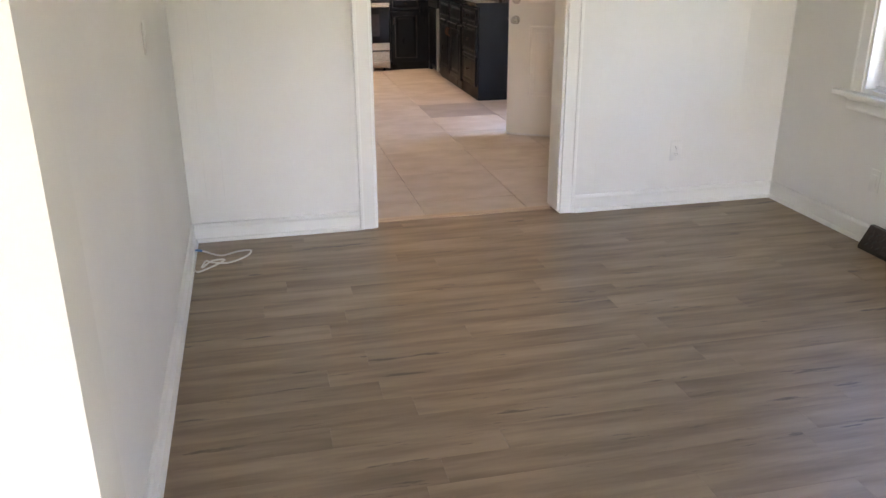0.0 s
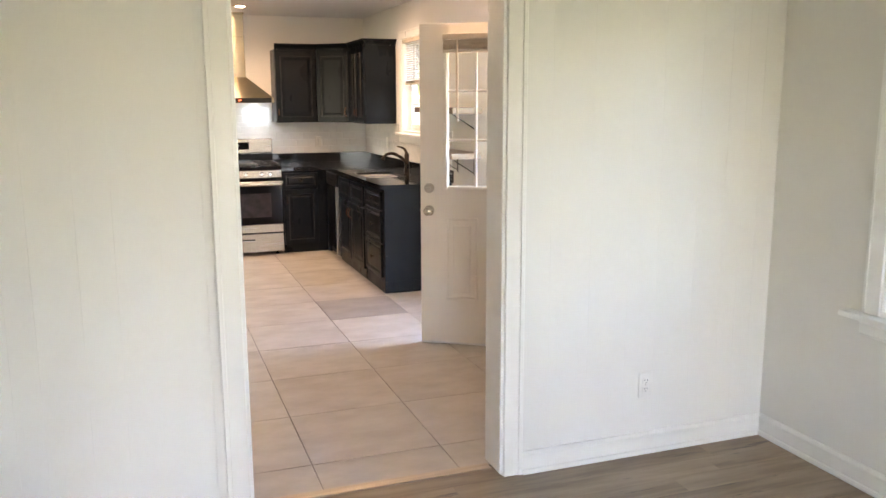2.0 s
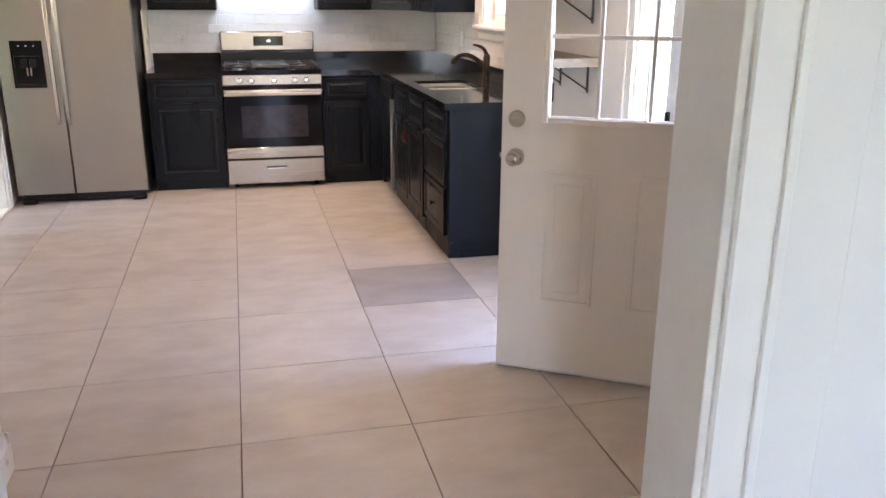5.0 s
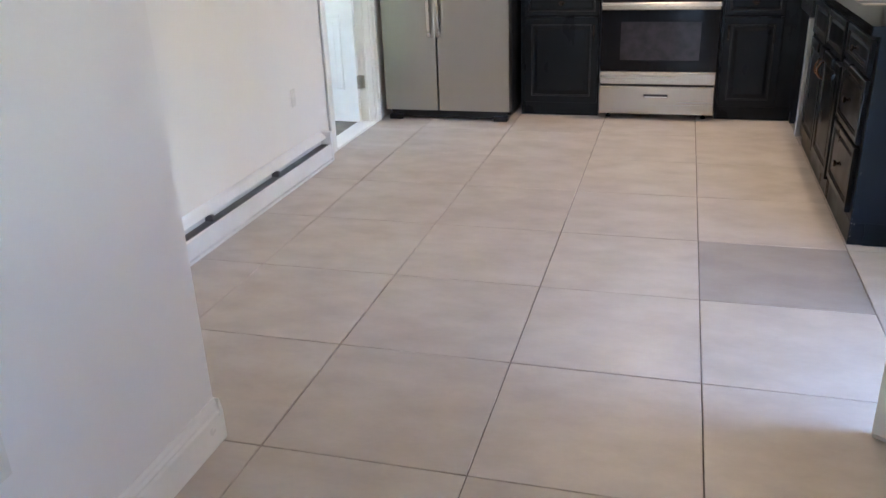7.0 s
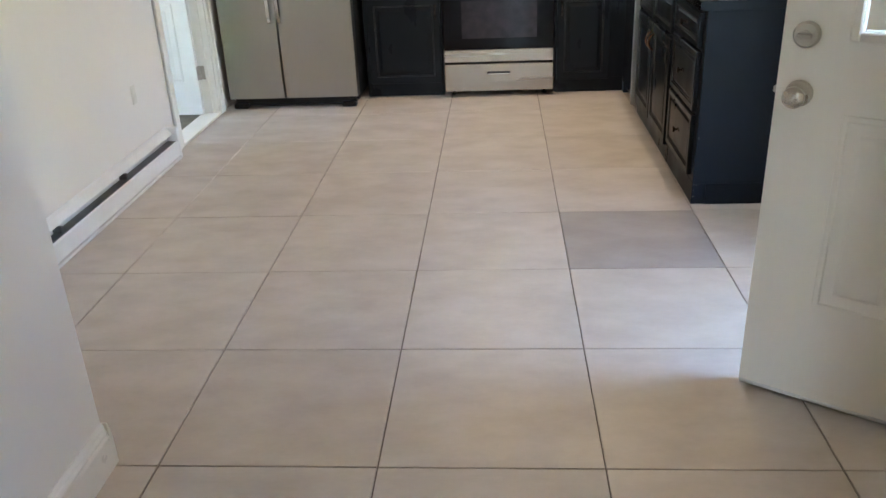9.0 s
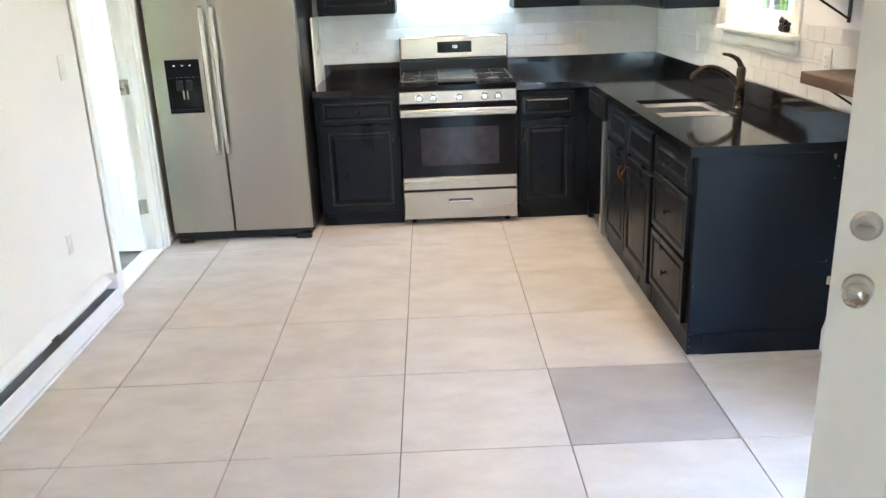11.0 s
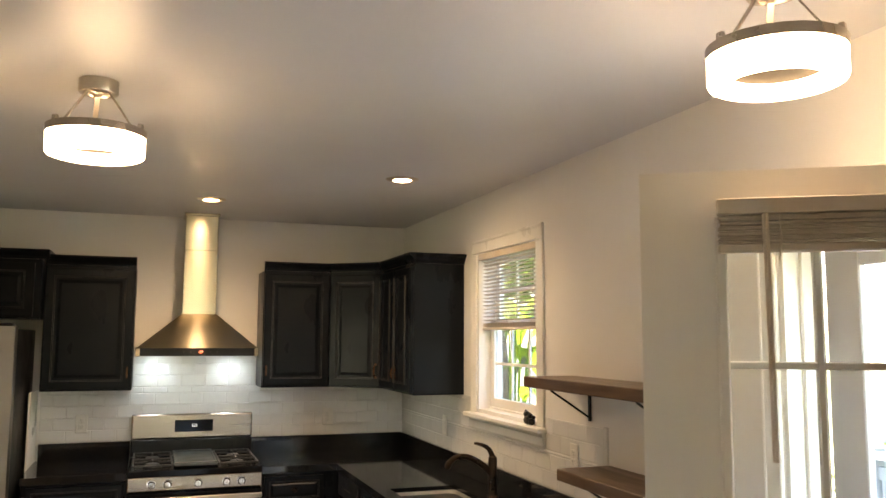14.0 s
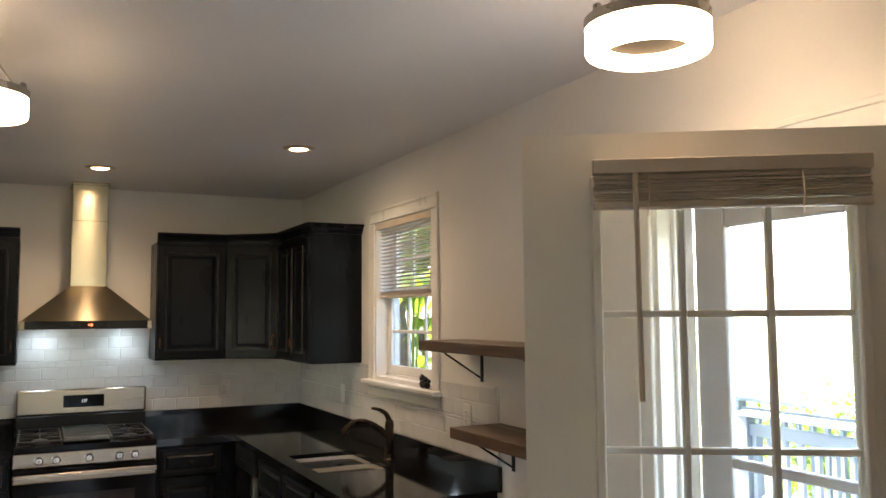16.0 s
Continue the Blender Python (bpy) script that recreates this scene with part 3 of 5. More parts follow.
for z in (0.28, 1.02, 1.76):
    h = lathe([(0.0, -0.047), (0.007, -0.047), (0.007, 0.047), (0, 0.047)], 10, pose(-0.004, 0.004, z))
    join(h, boxes([(0.0005, 0.0036, 0.004, 0.036, z - 0.045, z + 0.045), (-0.036, -0.004, -0.006, -0.003, z - 0.045, z + 0.045)], 0.0005))
    part("hinge", h, M_NICKEL, side_door, "satin nickel butt hinge")

# ---- kitchen: windows ----
def window_unit(name, m, w, h, rail, cols, rows, label, casing=0.09, stool=0.055, glass=None, horn=0.02):
    """A double hung window: casing on the wall face, sashes set back in the opening. Local: x along the wall, -y into the room."""
    o = thing(name, m, label, "window", kind="structure")
    c = boxes([(-casing, 0.0, -0.012, 0, -0.02, h), (w, w + casing, -0.012, 0, -0.02, h), (-casing, w + casing, -0.012, 0, h + 0.001, h + casing)], 0.004)
    join(c, boxes([(-casing, -casing + 0.018, -0.0145, -0.004, -0.02, h + casing), (w + casing - 0.018, w + casing, -0.0145, -0.004, -0.02, h + casing), (-casing + 0.019, w + casing - 0.019, -0.0145, -0.004, h + casing - 0.018, h + casing - 0.001)], 0.003))
    part("window_frame", c, M_TRIM, o)
    part("window_sill", box(-casing - horn, w + casing + horn, -stool, 0.06, -0.045, -0.021, 0.006, 2), M_TRIM, o)
    ap = sweep_profile([(0, 0), (0.010, 0), (0.016, 0.012), (0.016, 0.050), (0.022, 0.058), (0.022, 0.069), (0, 0.069)], w + 2 * casing)
    bmesh.ops.transform(ap, matrix=pose(-casing, 0, -0.115), verts=ap.verts[:])
    part("apron", ap, M_TRIM, o)
    part("liner", boxes([(0, 0.012, 0.0, 0.148, 0, h), (w - 0.012, w, 0, 0.148, 0, h), (0.012, w - 0.012, 0, 0.148, h - 0.012, h), (0.012, w - 0.012, 0.061, 0.148, -0.02, 0.012)], 0.001), M_TRIM, o)
    for z0, z1, y in ((0.012, rail + 0.02, 0.075), (rail - 0.02, h - 0.012, 0.108)):
        s = boxes([(0.012, 0.055, y, y + 0.032, z0, z1), (w - 0.055, w - 0.012, y, y + 0.032, z0, z1), (0.055, w - 0.055, y, y + 0.032, z0, z0 + 0.05), (0.055, w - 0.055, y, y + 0.032, z1 - 0.04, z1)], 0.003)
        sash = part("sash", s, M_TRIM, o)
        pane = part("pane", box(0.054, w - 0.054, y + 0.014, y + 0.018, z0 + 0.048, z1 - 0.038), glass or M_GLASS, sash)
        # Dimming panes also hold back the daylight that enters.
        pane.visible_shadow = glass is not None
        gw, gh = w - 0.11, z1 - z0 - 0.09
        for k in range(1, cols):
            x = 0.055 + gw * k / cols
            part("muntin", box(x - 0.008, x + 0.008, y + 0.009, y + 0.023, z0 + 0.05, z1 - 0.04, 0.002), M_TRIM, sash)
        for k in range(1, rows):
            z = z0 + 0.05 + gh * k / rows
            part("muntin", box(0.055, w - 0.055, y + 0.010, y + 0.022, z - 0.008, z + 0.008, 0.002), M_TRIM, sash)
    return o


window_unit("window_1", pose(EAST, -1.465, 1.305, 0, 0, FACE_WEST), 0.77, 0.873, 0.465, 3, 2, "white double hung kitchen window with grilles", 0.078, 0.055, M_GLASS_DIM)
window_unit("window_2", pose(1.774, -6.895, 0.755, 0, 0, FACE_WEST), 0.90, 1.295, 0.62, 3, 2, "white double hung living room window", 0.085, 0.06, M_GLASS_DIM, 0.075)
# Window out of view, put in to bring daylight to the side room.
window_unit("window_3", pose(-5.0, -2.9, 0.8, 0, 0, FACE_EAST), 1.8, 1.2, 0.6, 3, 1, "unseen white window added to light the side room", 0.085)

kblind = thing("window_blind", pose(EAST + 0.004, -1.467, 1.283, 0, 0, FACE_WEST), "ivory mini blind lowered over the upper sash", "blind")
part("head_rail", box(0.012, 0.753, -0.006, 0.044, 0.858, 0.892, 0.002), M_BLIND, kblind)
slat_bm = box(-0.362, 0.362, -0.0125, 0.0125, -0.0006, 0.0006)
slat0 = part("slat", slat_bm, M_BLIND, kblind, m=pose(0.383, 0.028, 0.845, -14))
for k in range(1, 18):
    s = bpy.data.objects.new("slat", slat0.data)
    scene.collection.objects.link(s)
    s.parent = kblind
    s.matrix_local = pose(0.383, 0.028, 0.845 - k * 0.0205, -14 - 2 * math.sin(k * 1.7))
for k in range(6):
    s = bpy.data.objects.new("slat", slat0.data)
    scene.collection.objects.link(s)
    s.parent = kblind
    s.matrix_local = pose(0.383, 0.028, 0.494 - k * 0.003, -2)
part("bottom_rail", box(0.018, 0.748, 0.016, 0.040, 0.462, 0.476, 0.003), M_BLIND, kblind)
for x in (0.10, 0.38, 0.66):
    part("cord", tube([(x, 0.015, 0.862), (x, 0.015, 0.476)], 0.0011, 5), M_BLIND, kblind)

# ---- kitchen: cabinets ----
RAISE = [(0, 0), (0, 0.017), (0.004, 0.021), (0.046, 0.021), (0.049, 0.016), (0.054, 0.016), (0.057, 0.012), (0.070, 0.012), (0.088, 0.0185), (0.094, 0.0185)]
RAISE_S = [(0, 0), (0, 0.017), (0.004, 0.021), (0.026, 0.021), (0.029, 0.015), (0.033, 0.015), (0.036, 0.011), (0.042, 0.011), (0.052, 0.017), (0.056, 0.017)]


def front(name, w, h, x, z, parent, small=False):
    """A raised panel door or drawer front facing -y, with worn, highlit lines along its moulding."""
    ob = part(name, rings(w, h, RAISE_S if small else RAISE), M_CAB, parent, m=pose(x, 0, z))
    i = 0.0275 if small else 0.0475
    j = 0.0345 if small else 0.0555
    lines = bmesh.new()
    for a, d in ((i, 0.0212), (j, 0.0163)):
        t = 0.0016
        for u0, u1, v0, v1 in ((a, w - a, a, a + t), (a, w - a, h - a - t, h - a), (a, a + t, a + t, h - a - t), (w - a - t, w - a, a + t, h - a - t)):
            join(lines, box(u0, u1, -d - 0.0006, -d + 0.004, v0, v1))
    part("worn_edge", lines, M_EDGELINE, ob, "worn moulding lines with edge highlights in their colour")
    return ob


def pull(x, z, parent, length=0.085, material=None):
    """An arched upright pull."""
    pts = curve_points([(x, 0.0, z - length / 2), (x, -0.016, z - length * 0.40), (x, -0.028, z - length * 0.12), (x, -0.028, z + length * 0.12), (x, -0.016, z + length * 0.40), (x, 0.0, z + length / 2)], 4)
    n = len(pts)
    bm = tube(pts, [0.0035 + 0.0025 * math.sin(math.pi * i / (n - 1)) for i in range(n)], 8)
    for s in (-1, 1):
        join(bm, lathe([(0.008, 0), (0.008, 0.002), (0.004, 0.004), (0, 0.004)], 10, pose(x, 0.0, z + s * length / 2, 90)))
    return part("handle", bm, material or M_COPPER, parent, "antique copper arched pull", smooth=True)


def cup_knob(x, z, parent):
    bm = lathe([(0.010, 0), (0.010, 0.003), (0.005, 0.006), (0.005, 0.014), (0.014, 0.020), (0.016, 0.025), (0.013, 0.029), (0, 0.030)], 14, pose(x, 0, z, 90))
    join(bm, boxes([(x - 0.022, x + 0.022, -0.004, 0.0, z - 0.006, z + 0.006)], 0.002))
    return part("knob", bm, M_BRONZE, parent, "dark bronze knob", smooth=True)


CROWN = [(0.0, 0.0), (0.004, 0.0), (0.006, 0.012), (0.014, 0.018), (0.022, 0.034), (0.034, 0.044), (0.038, 0.047), (0.038, 0.058), (0.0, 0.058)]


def upper(name, m, w, h, d, doors, label, handles, crown_sides=(0, 0)):
    """A wall cabinet facing -y whose back lies on y = 0."""
    o = thing(name, m, label, "wall cabinet", "kitchen wall cabinets")
    part("body", box(0.001, w - 0.001, -d, -0.001, 0.0, h, 0.002), M_CAB, o)
    for (x, dw), hx in zip(doors, handles):
        dr = front("door", dw, h - 0.035, x, 0.012, o)
        dr.matrix_local = pose(x, -d - 0.0005, 0.012)
        if hx is not None:
            pull(hx * dw if hx <= 1 else hx, 0.10, dr, material=M_BRONZE if h < 0.5 or "walnut" in label else M_COPPER)
            dr.children[-1].matrix_local = pose(0, -0.021, 0)
    cr = bmesh.new()
    run = sweep_profile(CROWN, w + crown_sides[0] * 0.036 + crown_sides[1] * 0.036)
    join(cr, run, pose(-crown_sides[0] * 0.036, -d, h))
    for side, x, turn in ((0, 0.0, -90), (1, w, 90)):
        if crown_sides[side]:
            s = sweep_profile(CROWN, d)
            join(cr, s, pose(x, -d if turn == 90 else 0, h, 0, 0, turn))
    part("crown", cr, M_CAB, o)
    return o


upper("wall_cabinet", pose(-1.915, 0, 1.80), 1.005, 0.355, 0.42, [(0.10, 0.43), (0.535, 0.43)], "low charcoal cabinet above the refrigerator", (0.93, 0.07), (0, 1))
upper("wall_cabinet", pose(-0.905, 0, 1.365), 0.52, 0.77, 0.315, [(0.008, 0.504)], "charcoal wall cabinet with one raised panel door", (0.955,), (0, 0))
upper("wall_cabinet", pose(0.408, 0, 1.368), 0.443, 0.77, 0.315, [(0.006, 0.430)], "charcoal wall cabinet beside the hood", (0.045,), (0, 0))
# corner cabinet with a slanting front
corner = thing("wall_cabinet", pose(0.853, 0, 1.368), "charcoal corner wall cabinet with slanting front", "wall cabinet", "kitchen wall cabinets")
CX, CY = 0.302, 0.255
bm = bmesh.new()
foot = [(0, 0), (0, -0.315), (CX, -0.315 - CY), (0.615, -0.315 - CY), (0.615, 0)]
lo, hi = [bm.verts.new((x, y, 0)) for x, y in foot], [bm.verts.new((x, y, 0.77)) for x, y in foot]
for i in range(5):
    bm.faces.new([lo[i], lo[(i + 1) % 5], hi[(i + 1) % 5], hi[i]])
bm.faces.new(hi), bm.faces.new(list(reversed(lo)))
part("body", bm, M_CAB, corner)
slant, ang = math.hypot(CX, CY), math.degrees(math.atan2(-CY, CX))
dr = front("door", slant - 0.024, 0.735, 0, 0, corner)
dr.matrix_local = pose(0, -0.315, 0.012, 0, 0, ang) @ pose(0.012, -0.0008, 0)
h = pull(slant - 0.05, 0.10, dr)
h.matrix_local = pose(0, -0.021, 0)
part("crown", join(bmesh.new(), sweep_profile(CROWN, slant + 0.03), pose(0, -0.315, 0.77, 0, 0, ang) @ pose(-0.012, 0, 0)), M_CAB, corner)
side_cab = upper("wall_cabinet", pose(EAST, -0.572, 1.368, 0, 0, FACE_WEST), 0.678, 0.77, 0.315, [(0.006, 0.332), (0.341, 0.332)], "charcoal two door wall cabinet beside the window", (0.90, 0.10), (0, 1))


def base_unit(name, m, w, d, label, fronts, toe=0.10, end=False):
    """A floor cabinet facing -y whose back lies on y = 0. fronts: (kind, x, z, w, h)."""
    o = thing(name, m, label, "base cabinet", "kitchen base cabinets")
    part("body", box(0.001, w - 0.001, -d, -0.002, toe, 0.8735, 0.002), M_CABEND if end else M_CAB, o)
    part("toe_kick", box(0.001, w - 0.001, -d + (0.0 if d < 0.6 else 0.012), -0.01, 0.0, toe - 0.001, 0.002), M_CABEND if end else M_CAB, o)
    for kind, x, z, fw, fh in fronts:
        f = front("drawer" if kind == "drawer" else "door", fw, fh, 0, 0, o, kind == "drawer")
        f.matrix_local = pose(x, -d - 0.0005, z)
        if kind == "drawer":
            cup_knob(fw / 2, fh / 2, f).matrix_local = pose(0, -0.017, 0)
        elif kind == "false":
            pass
        elif kind == "left":
            pull(fw - 0.03, fh - 0.10, f, material=M_BRONZE if d < 0.655 and w < 0.6 else M_COPPER).matrix_local = pose(0, -0.021, 0)
        else:
            pull(0.03, fh - 0.10, f, material=M_BRONZE if w < 0.6 else M_COPPER).matrix_local = pose(0, -0.021, 0)
    return o


base_unit("base_cabinet", pose(-0.936, 0, 0), 0.548, 0.638, "charcoal base cabinet between refrigerator and range", [("drawer", 0.030, 0.690, 0.505, 0.165), ("left", 0.030, 0.095, 0.505, 0.585)])
base_unit("base_cabinet", pose(0.388, 0, 0), 0.48, 0.638, "charcoal base cabinet between range and corner", [("drawer", 0.015, 0.690, 0.362, 0.160), ("right", 0.015, 0.092, 0.362, 0.585)])
sink_base = base_unit("base_cabinet", pose(EAST, -1.205, 0, 0, 0, FACE_WEST), 1.025, 0.59, "charcoal sink cabinet with two doors", [("left", 0.020, 0.095, 0.475, 0.548), ("right", 0.515, 0.095, 0.485, 0.548)])
for x, w in ((0.020, 0.475), (0.515, 0.485)):
    front("false_front", w, 0.185, 0, 0, sink_base, True).matrix_local = pose(x, -0.5905, 0.665)
drawer_base = base_unit("base_cabinet", pose(EAST, -2.235, 0, 0, 0, FACE_WEST), 0.585, 0.59, "charcoal three drawer cabinet with scuffed end panel", [("drawer", 0.025, 0.705, 0.515, 0.150), ("drawer", 0.025, 0.425, 0.515, 0.265), ("drawer", 0.025, 0.130, 0.515, 0.280)], toe=0.105, end=True)
end = boxes([(0.585, 0.590, -0.59, -0.002, 0.10, 0.872), (0.585, 0.590, -0.53, -0.002, 0.0, 0.10)], 0.0015)
part("end_panel", end, M_CABEND, drawer_base, "scuffed dark blue end panel")
chip = bmesh.new()
rnd = random.Random(5)
for k in range(15):
    u, v = (-0.59 + abs(rnd.gauss(0, 0.008)), 0.04 + rnd.random() ** 1.6 * 0.4) if k < 10 else (-0.03 + rnd.gauss(0, 0.009), 0.4 + rnd.random() * 0.44)
    s = rnd.uniform(0.0008, 0.0022)
    join(chip, lathe([(s, 0), (s * 0.8, 0.0008), (0, 0.0009)], 6, pose(0.590, max(min(u, -0.006), -0.585), v, 0, 90, rnd.uniform(0, 90)) @ Matrix.Diagonal((rnd.uniform(1, 3.2), 1, 1, 1))))
join(chip, boxes([(0.5902, 0.5908, -0.048, -0.037, 0.846, 0.860), (0.5902, 0.5908, -0.044, -0.037, 0.838, 0.846)], 0.0002))
chips = part("paint_chips", chip, M_CARPET, drawer_base, "pale chips in the paint along the edges")
chips["kind"] = "stuff"
part("corner_filler", box(0.865, 0.905, -0.695, -0.640, 0.0, 0.872, 0.002), M_CAB, thing("base_cabinet", pose(0, 0, 0), "charcoal filler post in the corner", "base cabinet", "kitchen base cabinets"))

# ---- kitchen: worktop, sink, tap ----
ctop = thing("worktop", pose(0, 0, 0.874), "polished black granite worktop with low upstand", "worktop")
SX0, SX1, SY0, SY1 = 0.925, 1.285, -2.165, -1.585
bm = slab([0.842, SX0, SX1, EAST - 0.003], [-2.848, SY0, SY1, -0.668, -0.003], [(1, 1)], 0.018, 0.040, "z")
part("slab", bm, M_GRANITE, ctop)
for e in ((0.842, 0.866, -2.848, -0.669, 0.0, 0.0178), (0.866, EAST - 0.003, -2.848, -2.824, 0.0, 0.0178), (0.384, 0.8415, -0.668, -0.644, 0.0, 0.0178), (-0.940, -0.384, -0.668, -0.644, 0.0, 0.0178)):
    part("front_edge", box(*e), M_GRANITE, ctop)
part("slab", slab([0.384, 0.8415], [-0.668, -0.003], [], 0.018, 0.040, "z"), M_GRANITE, ctop)
part("slab", slab([-0.940, -0.384], [-0.668, -0.003], [], 0.018, 0.040, "z"), M_GRANITE, ctop)
part("end_strip", box(0.842, EAST - 0.003, -2.8515, -2.8485, 0.0, 0.0395, 0.001), M_CABEND, ctop, "dark painted end strip")
part("upstand", box(-0.925, -0.386, -0.024, -0.003, 0.0405, 0.145, 0.002), M_GRANITE, ctop)
part("upstand", box(0.386, EAST - 0.024, -0.024, -0.003, 0.0405, 0.145, 0.002), M_GRANITE, ctop)
part("upstand", box(EAST - 0.0235, EAST - 0.003, -2.893, -0.003, 0.0405, 0.145, 0.002), M_GRANITE, ctop)

sink = thing("kitchen_sink", pose(0, 0, 0.892), "double bowl stainless undermount sink", "sink")


def bowl(x0, x1, y0, y1, depth):
    bm = bmesh.new()
    loops = []
    for inset, z in ((-0.012, -0.001), (0.0, -0.001), (0.004, -0.02), (0.010, -depth + 0.03), (0.035, -depth)):
        pts = []
        r = 0.05
        for cx, cy, a0 in ((x1 - inset - r, y1 - inset - r, 0), (x0 + inset + r, y1 - inset - r, 90), (x0 + inset + r, y0 + inset + r, 180), (x1 - inset - r, y0 + inset + r, 270)):
            for k in range(5):
                a = radians(a0 + 22.5 * k)
                pts.append(bm.verts.new((cx + r * math.cos(a), cy + r * math.sin(a), z)))
        loops.append(pts)
    for p, q in zip(loops, loops[1:]):
        for i in range(len(p)):
            bm.faces.new([p[i], p[(i + 1) % len(p)], q[(i + 1) % len(q)], q[i]])
    bm.faces.new(loops[-1])
    return bm


YM = -1.890
part("bowl", bowl(SX0, SX1, YM + 0.012, SY1, 0.19), M_SINK, sink, smooth=True)
part("bowl", bowl(SX0, SX1, SY0, YM - 0.012, 0.17), M_SINK, sink, smooth=True)
part("divider", box(SX0, SX1, YM - 0.014, YM + 0.014, -0.022, -0.004, 0.006, 2), M_SINK, sink)
for y in (-1.74, -2.02):
    part("drain", lathe([(0.045, -0.166), (0.045, -0.160), (0.03, -0.164), (0, -0.164)], 18, pose(1.12, y, -0.022 if y > YM else 0.0)), M_CHROME, sink)

tap = thing("kitchen_faucet", pose(1.352, -1.955, 0.914) @ Matrix.Scale(0.87, 4), "dark bronze pull out kitchen faucet with lever", "faucet")
part("base", lathe([(0.034, 0), (0.034, 0.006), (0.028, 0.012), (0.027, 0.03), (0.026, 0.10), (0.024, 0.16), (0.026, 0.205), (0.024, 0.225), (0.012, 0.235), (0, 0.236)], 20), M_BRONZE, tap, smooth=True)
sp = curve_points([(-0.010, 0.004, 0.135), (-0.06, 0.025, 0.185), (-0.13, 0.06, 0.222), (-0.19, 0.088, 0.218), (-0.228, 0.105, 0.185)], 8)
part("spout", tube(sp, [0.019 - 0.004 * i / len(sp) for i in range(len(sp))], 14), M_BRONZE, tap, smooth=True)
part("spray_head", tube([(-0.222, 0.103, 0.192), (-0.232, 0.107, 0.178), (-0.238, 0.110, 0.155)], [0.0175, 0.020, 0.017], 14), M_BRONZE, tap, smooth=True)
lv = curve_points([(0.0, 0.0, 0.225), (-0.02, 0.008, 0.268), (-0.055, 0.022, 0.292), (-0.098, 0.04, 0.302)], 6)
part("lever", tube(lv, [0.017 - 0.010 * i / len(lv) for i in range(len(lv))], 10), M_BRONZE, tap, smooth=True)

# ---- kitchen: refrigerator ----
FX0, FX1, FY = -1.872, -0.966, -0.895
fr = thing("refrigerator", pose(FX0, 0, 0), "stainless side by side refrigerator with black dispenser", "refrigerator")
W = FX1 - FX0
part("cabinet_body", box(0.012, W - 0.008, FY + 0.075, -0.04, 0.035, 1.735, 0.004), M_BLACK, fr, "matt black cabinet sides")
SPL = 0.397


def fridge_door(x0, x1, hole=None):
    """A door slab with a softly bowed front."""
    bm = bmesh.new()
    n = 10
    cols = []
    for i in range(n + 1):
        u = (0.0, 0.008, 0.05, 0.2, 0.35, 0.5, 0.65, 0.8, 0.95, 0.992, 1.0)[i]
        y = FY - 0.010 + (0.008 if i in (0, n) else 0.0)
        cols.append([bm.verts.new((x0 + u * (x1 - x0), yy, z)) for yy, z in ((FY + 0.068, 0.075), (y, 0.075), (y, 1.752), (FY + 0.068, 1.752))])
    for a, b in zip(cols, cols[1:]):
        for k in range(4):
            bm.faces.new([a[k], a[(k + 1) % 4], b[(k + 1) % 4], b[k]])
    bm.faces.new(list(reversed(cols[0]))), bm.faces.new(cols[-1])
    return bm


ldoor = part("door", fridge_door(0.003, SPL - 0.004), M_STEEL, fr, smooth=True)
rdoor = part("door", fridge_door(SPL + 0.004, W), M_STEEL, fr, smooth=True)
part("gasket", box(0.02, W - 0.02, FY + 0.066, FY + 0.078, 0.09, 1.73), M_BLACK, fr)
for d, x in ((ldoor, SPL - 0.042), (rdoor, SPL + 0.024)):
    run = curve_points([(0, FY - 0.012, 0.585), (0, FY - 0.048, 0.605), (0, FY - 0.060, 0.80), (0, FY - 0.064, 1.03), (0, FY - 0.060, 1.27), (0, FY - 0.048, 1.46), (0, FY - 0.012, 1.48)], 6)
    hb = bmesh.new()
    loops = []
    for _, yy, zz in run:
        loops.append([hb.verts.new((x + dx, yy + dy, zz)) for dx, dy in ((-0.013, 0.012), (-0.015, 0.002), (-0.010, -0.005), (0.010, -0.005), (0.015, 0.002), (0.013, 0.012))])
    for p, q in zip(loops, loops[1:]):
        for i in range(6):
            hb.faces.new([p[i], p[(i + 1) % 6], q[(i + 1) % 6], q[i]])
    hb.faces.new(list(reversed(loops[0]))), hb.faces.new(loops[-1])
    part("handle", hb, M_CHROME, d, "broad polished steel bar handle", smooth=True)
DX0, DX1, DZ0, DZ1 = 0.092, 0.300, 0.846, 1.170
disp = part("dispenser", slab([DX0, DX0 + 0.012, DX1 - 0.012, DX1], [DZ0, DZ0 + 0.012, DZ1 - 0.105, DZ1], [(1, 1)], FY - 0.0185, FY - 0.008, "y"), M_BLACKGL, fr, "glossy black ice and water dispenser")
part("recess", box(DX0 + 0.013, DX1 - 0.013, FY - 0.0125, FY - 0.009, DZ0 + 0.012, DZ1 - 0.106), M_BLACKGL, disp)
part("paddle", boxes([(0.150, 0.188, FY - 0.030, FY - 0.012, 0.985, 1.045), (0.207, 0.245, FY - 0.030, FY - 0.012, 0.985, 1.045)], 0.005, 2), M_BLACK, disp)
part("nozzle", boxes([(0.182, 0.190, FY - 0.026, FY - 0.012, 0.930, 0.985), (0.206, 0.214, FY - 0.026, FY - 0.012, 0.930, 0.985)], 0.003), M_BRASS, disp, "small brass coloured spouts")
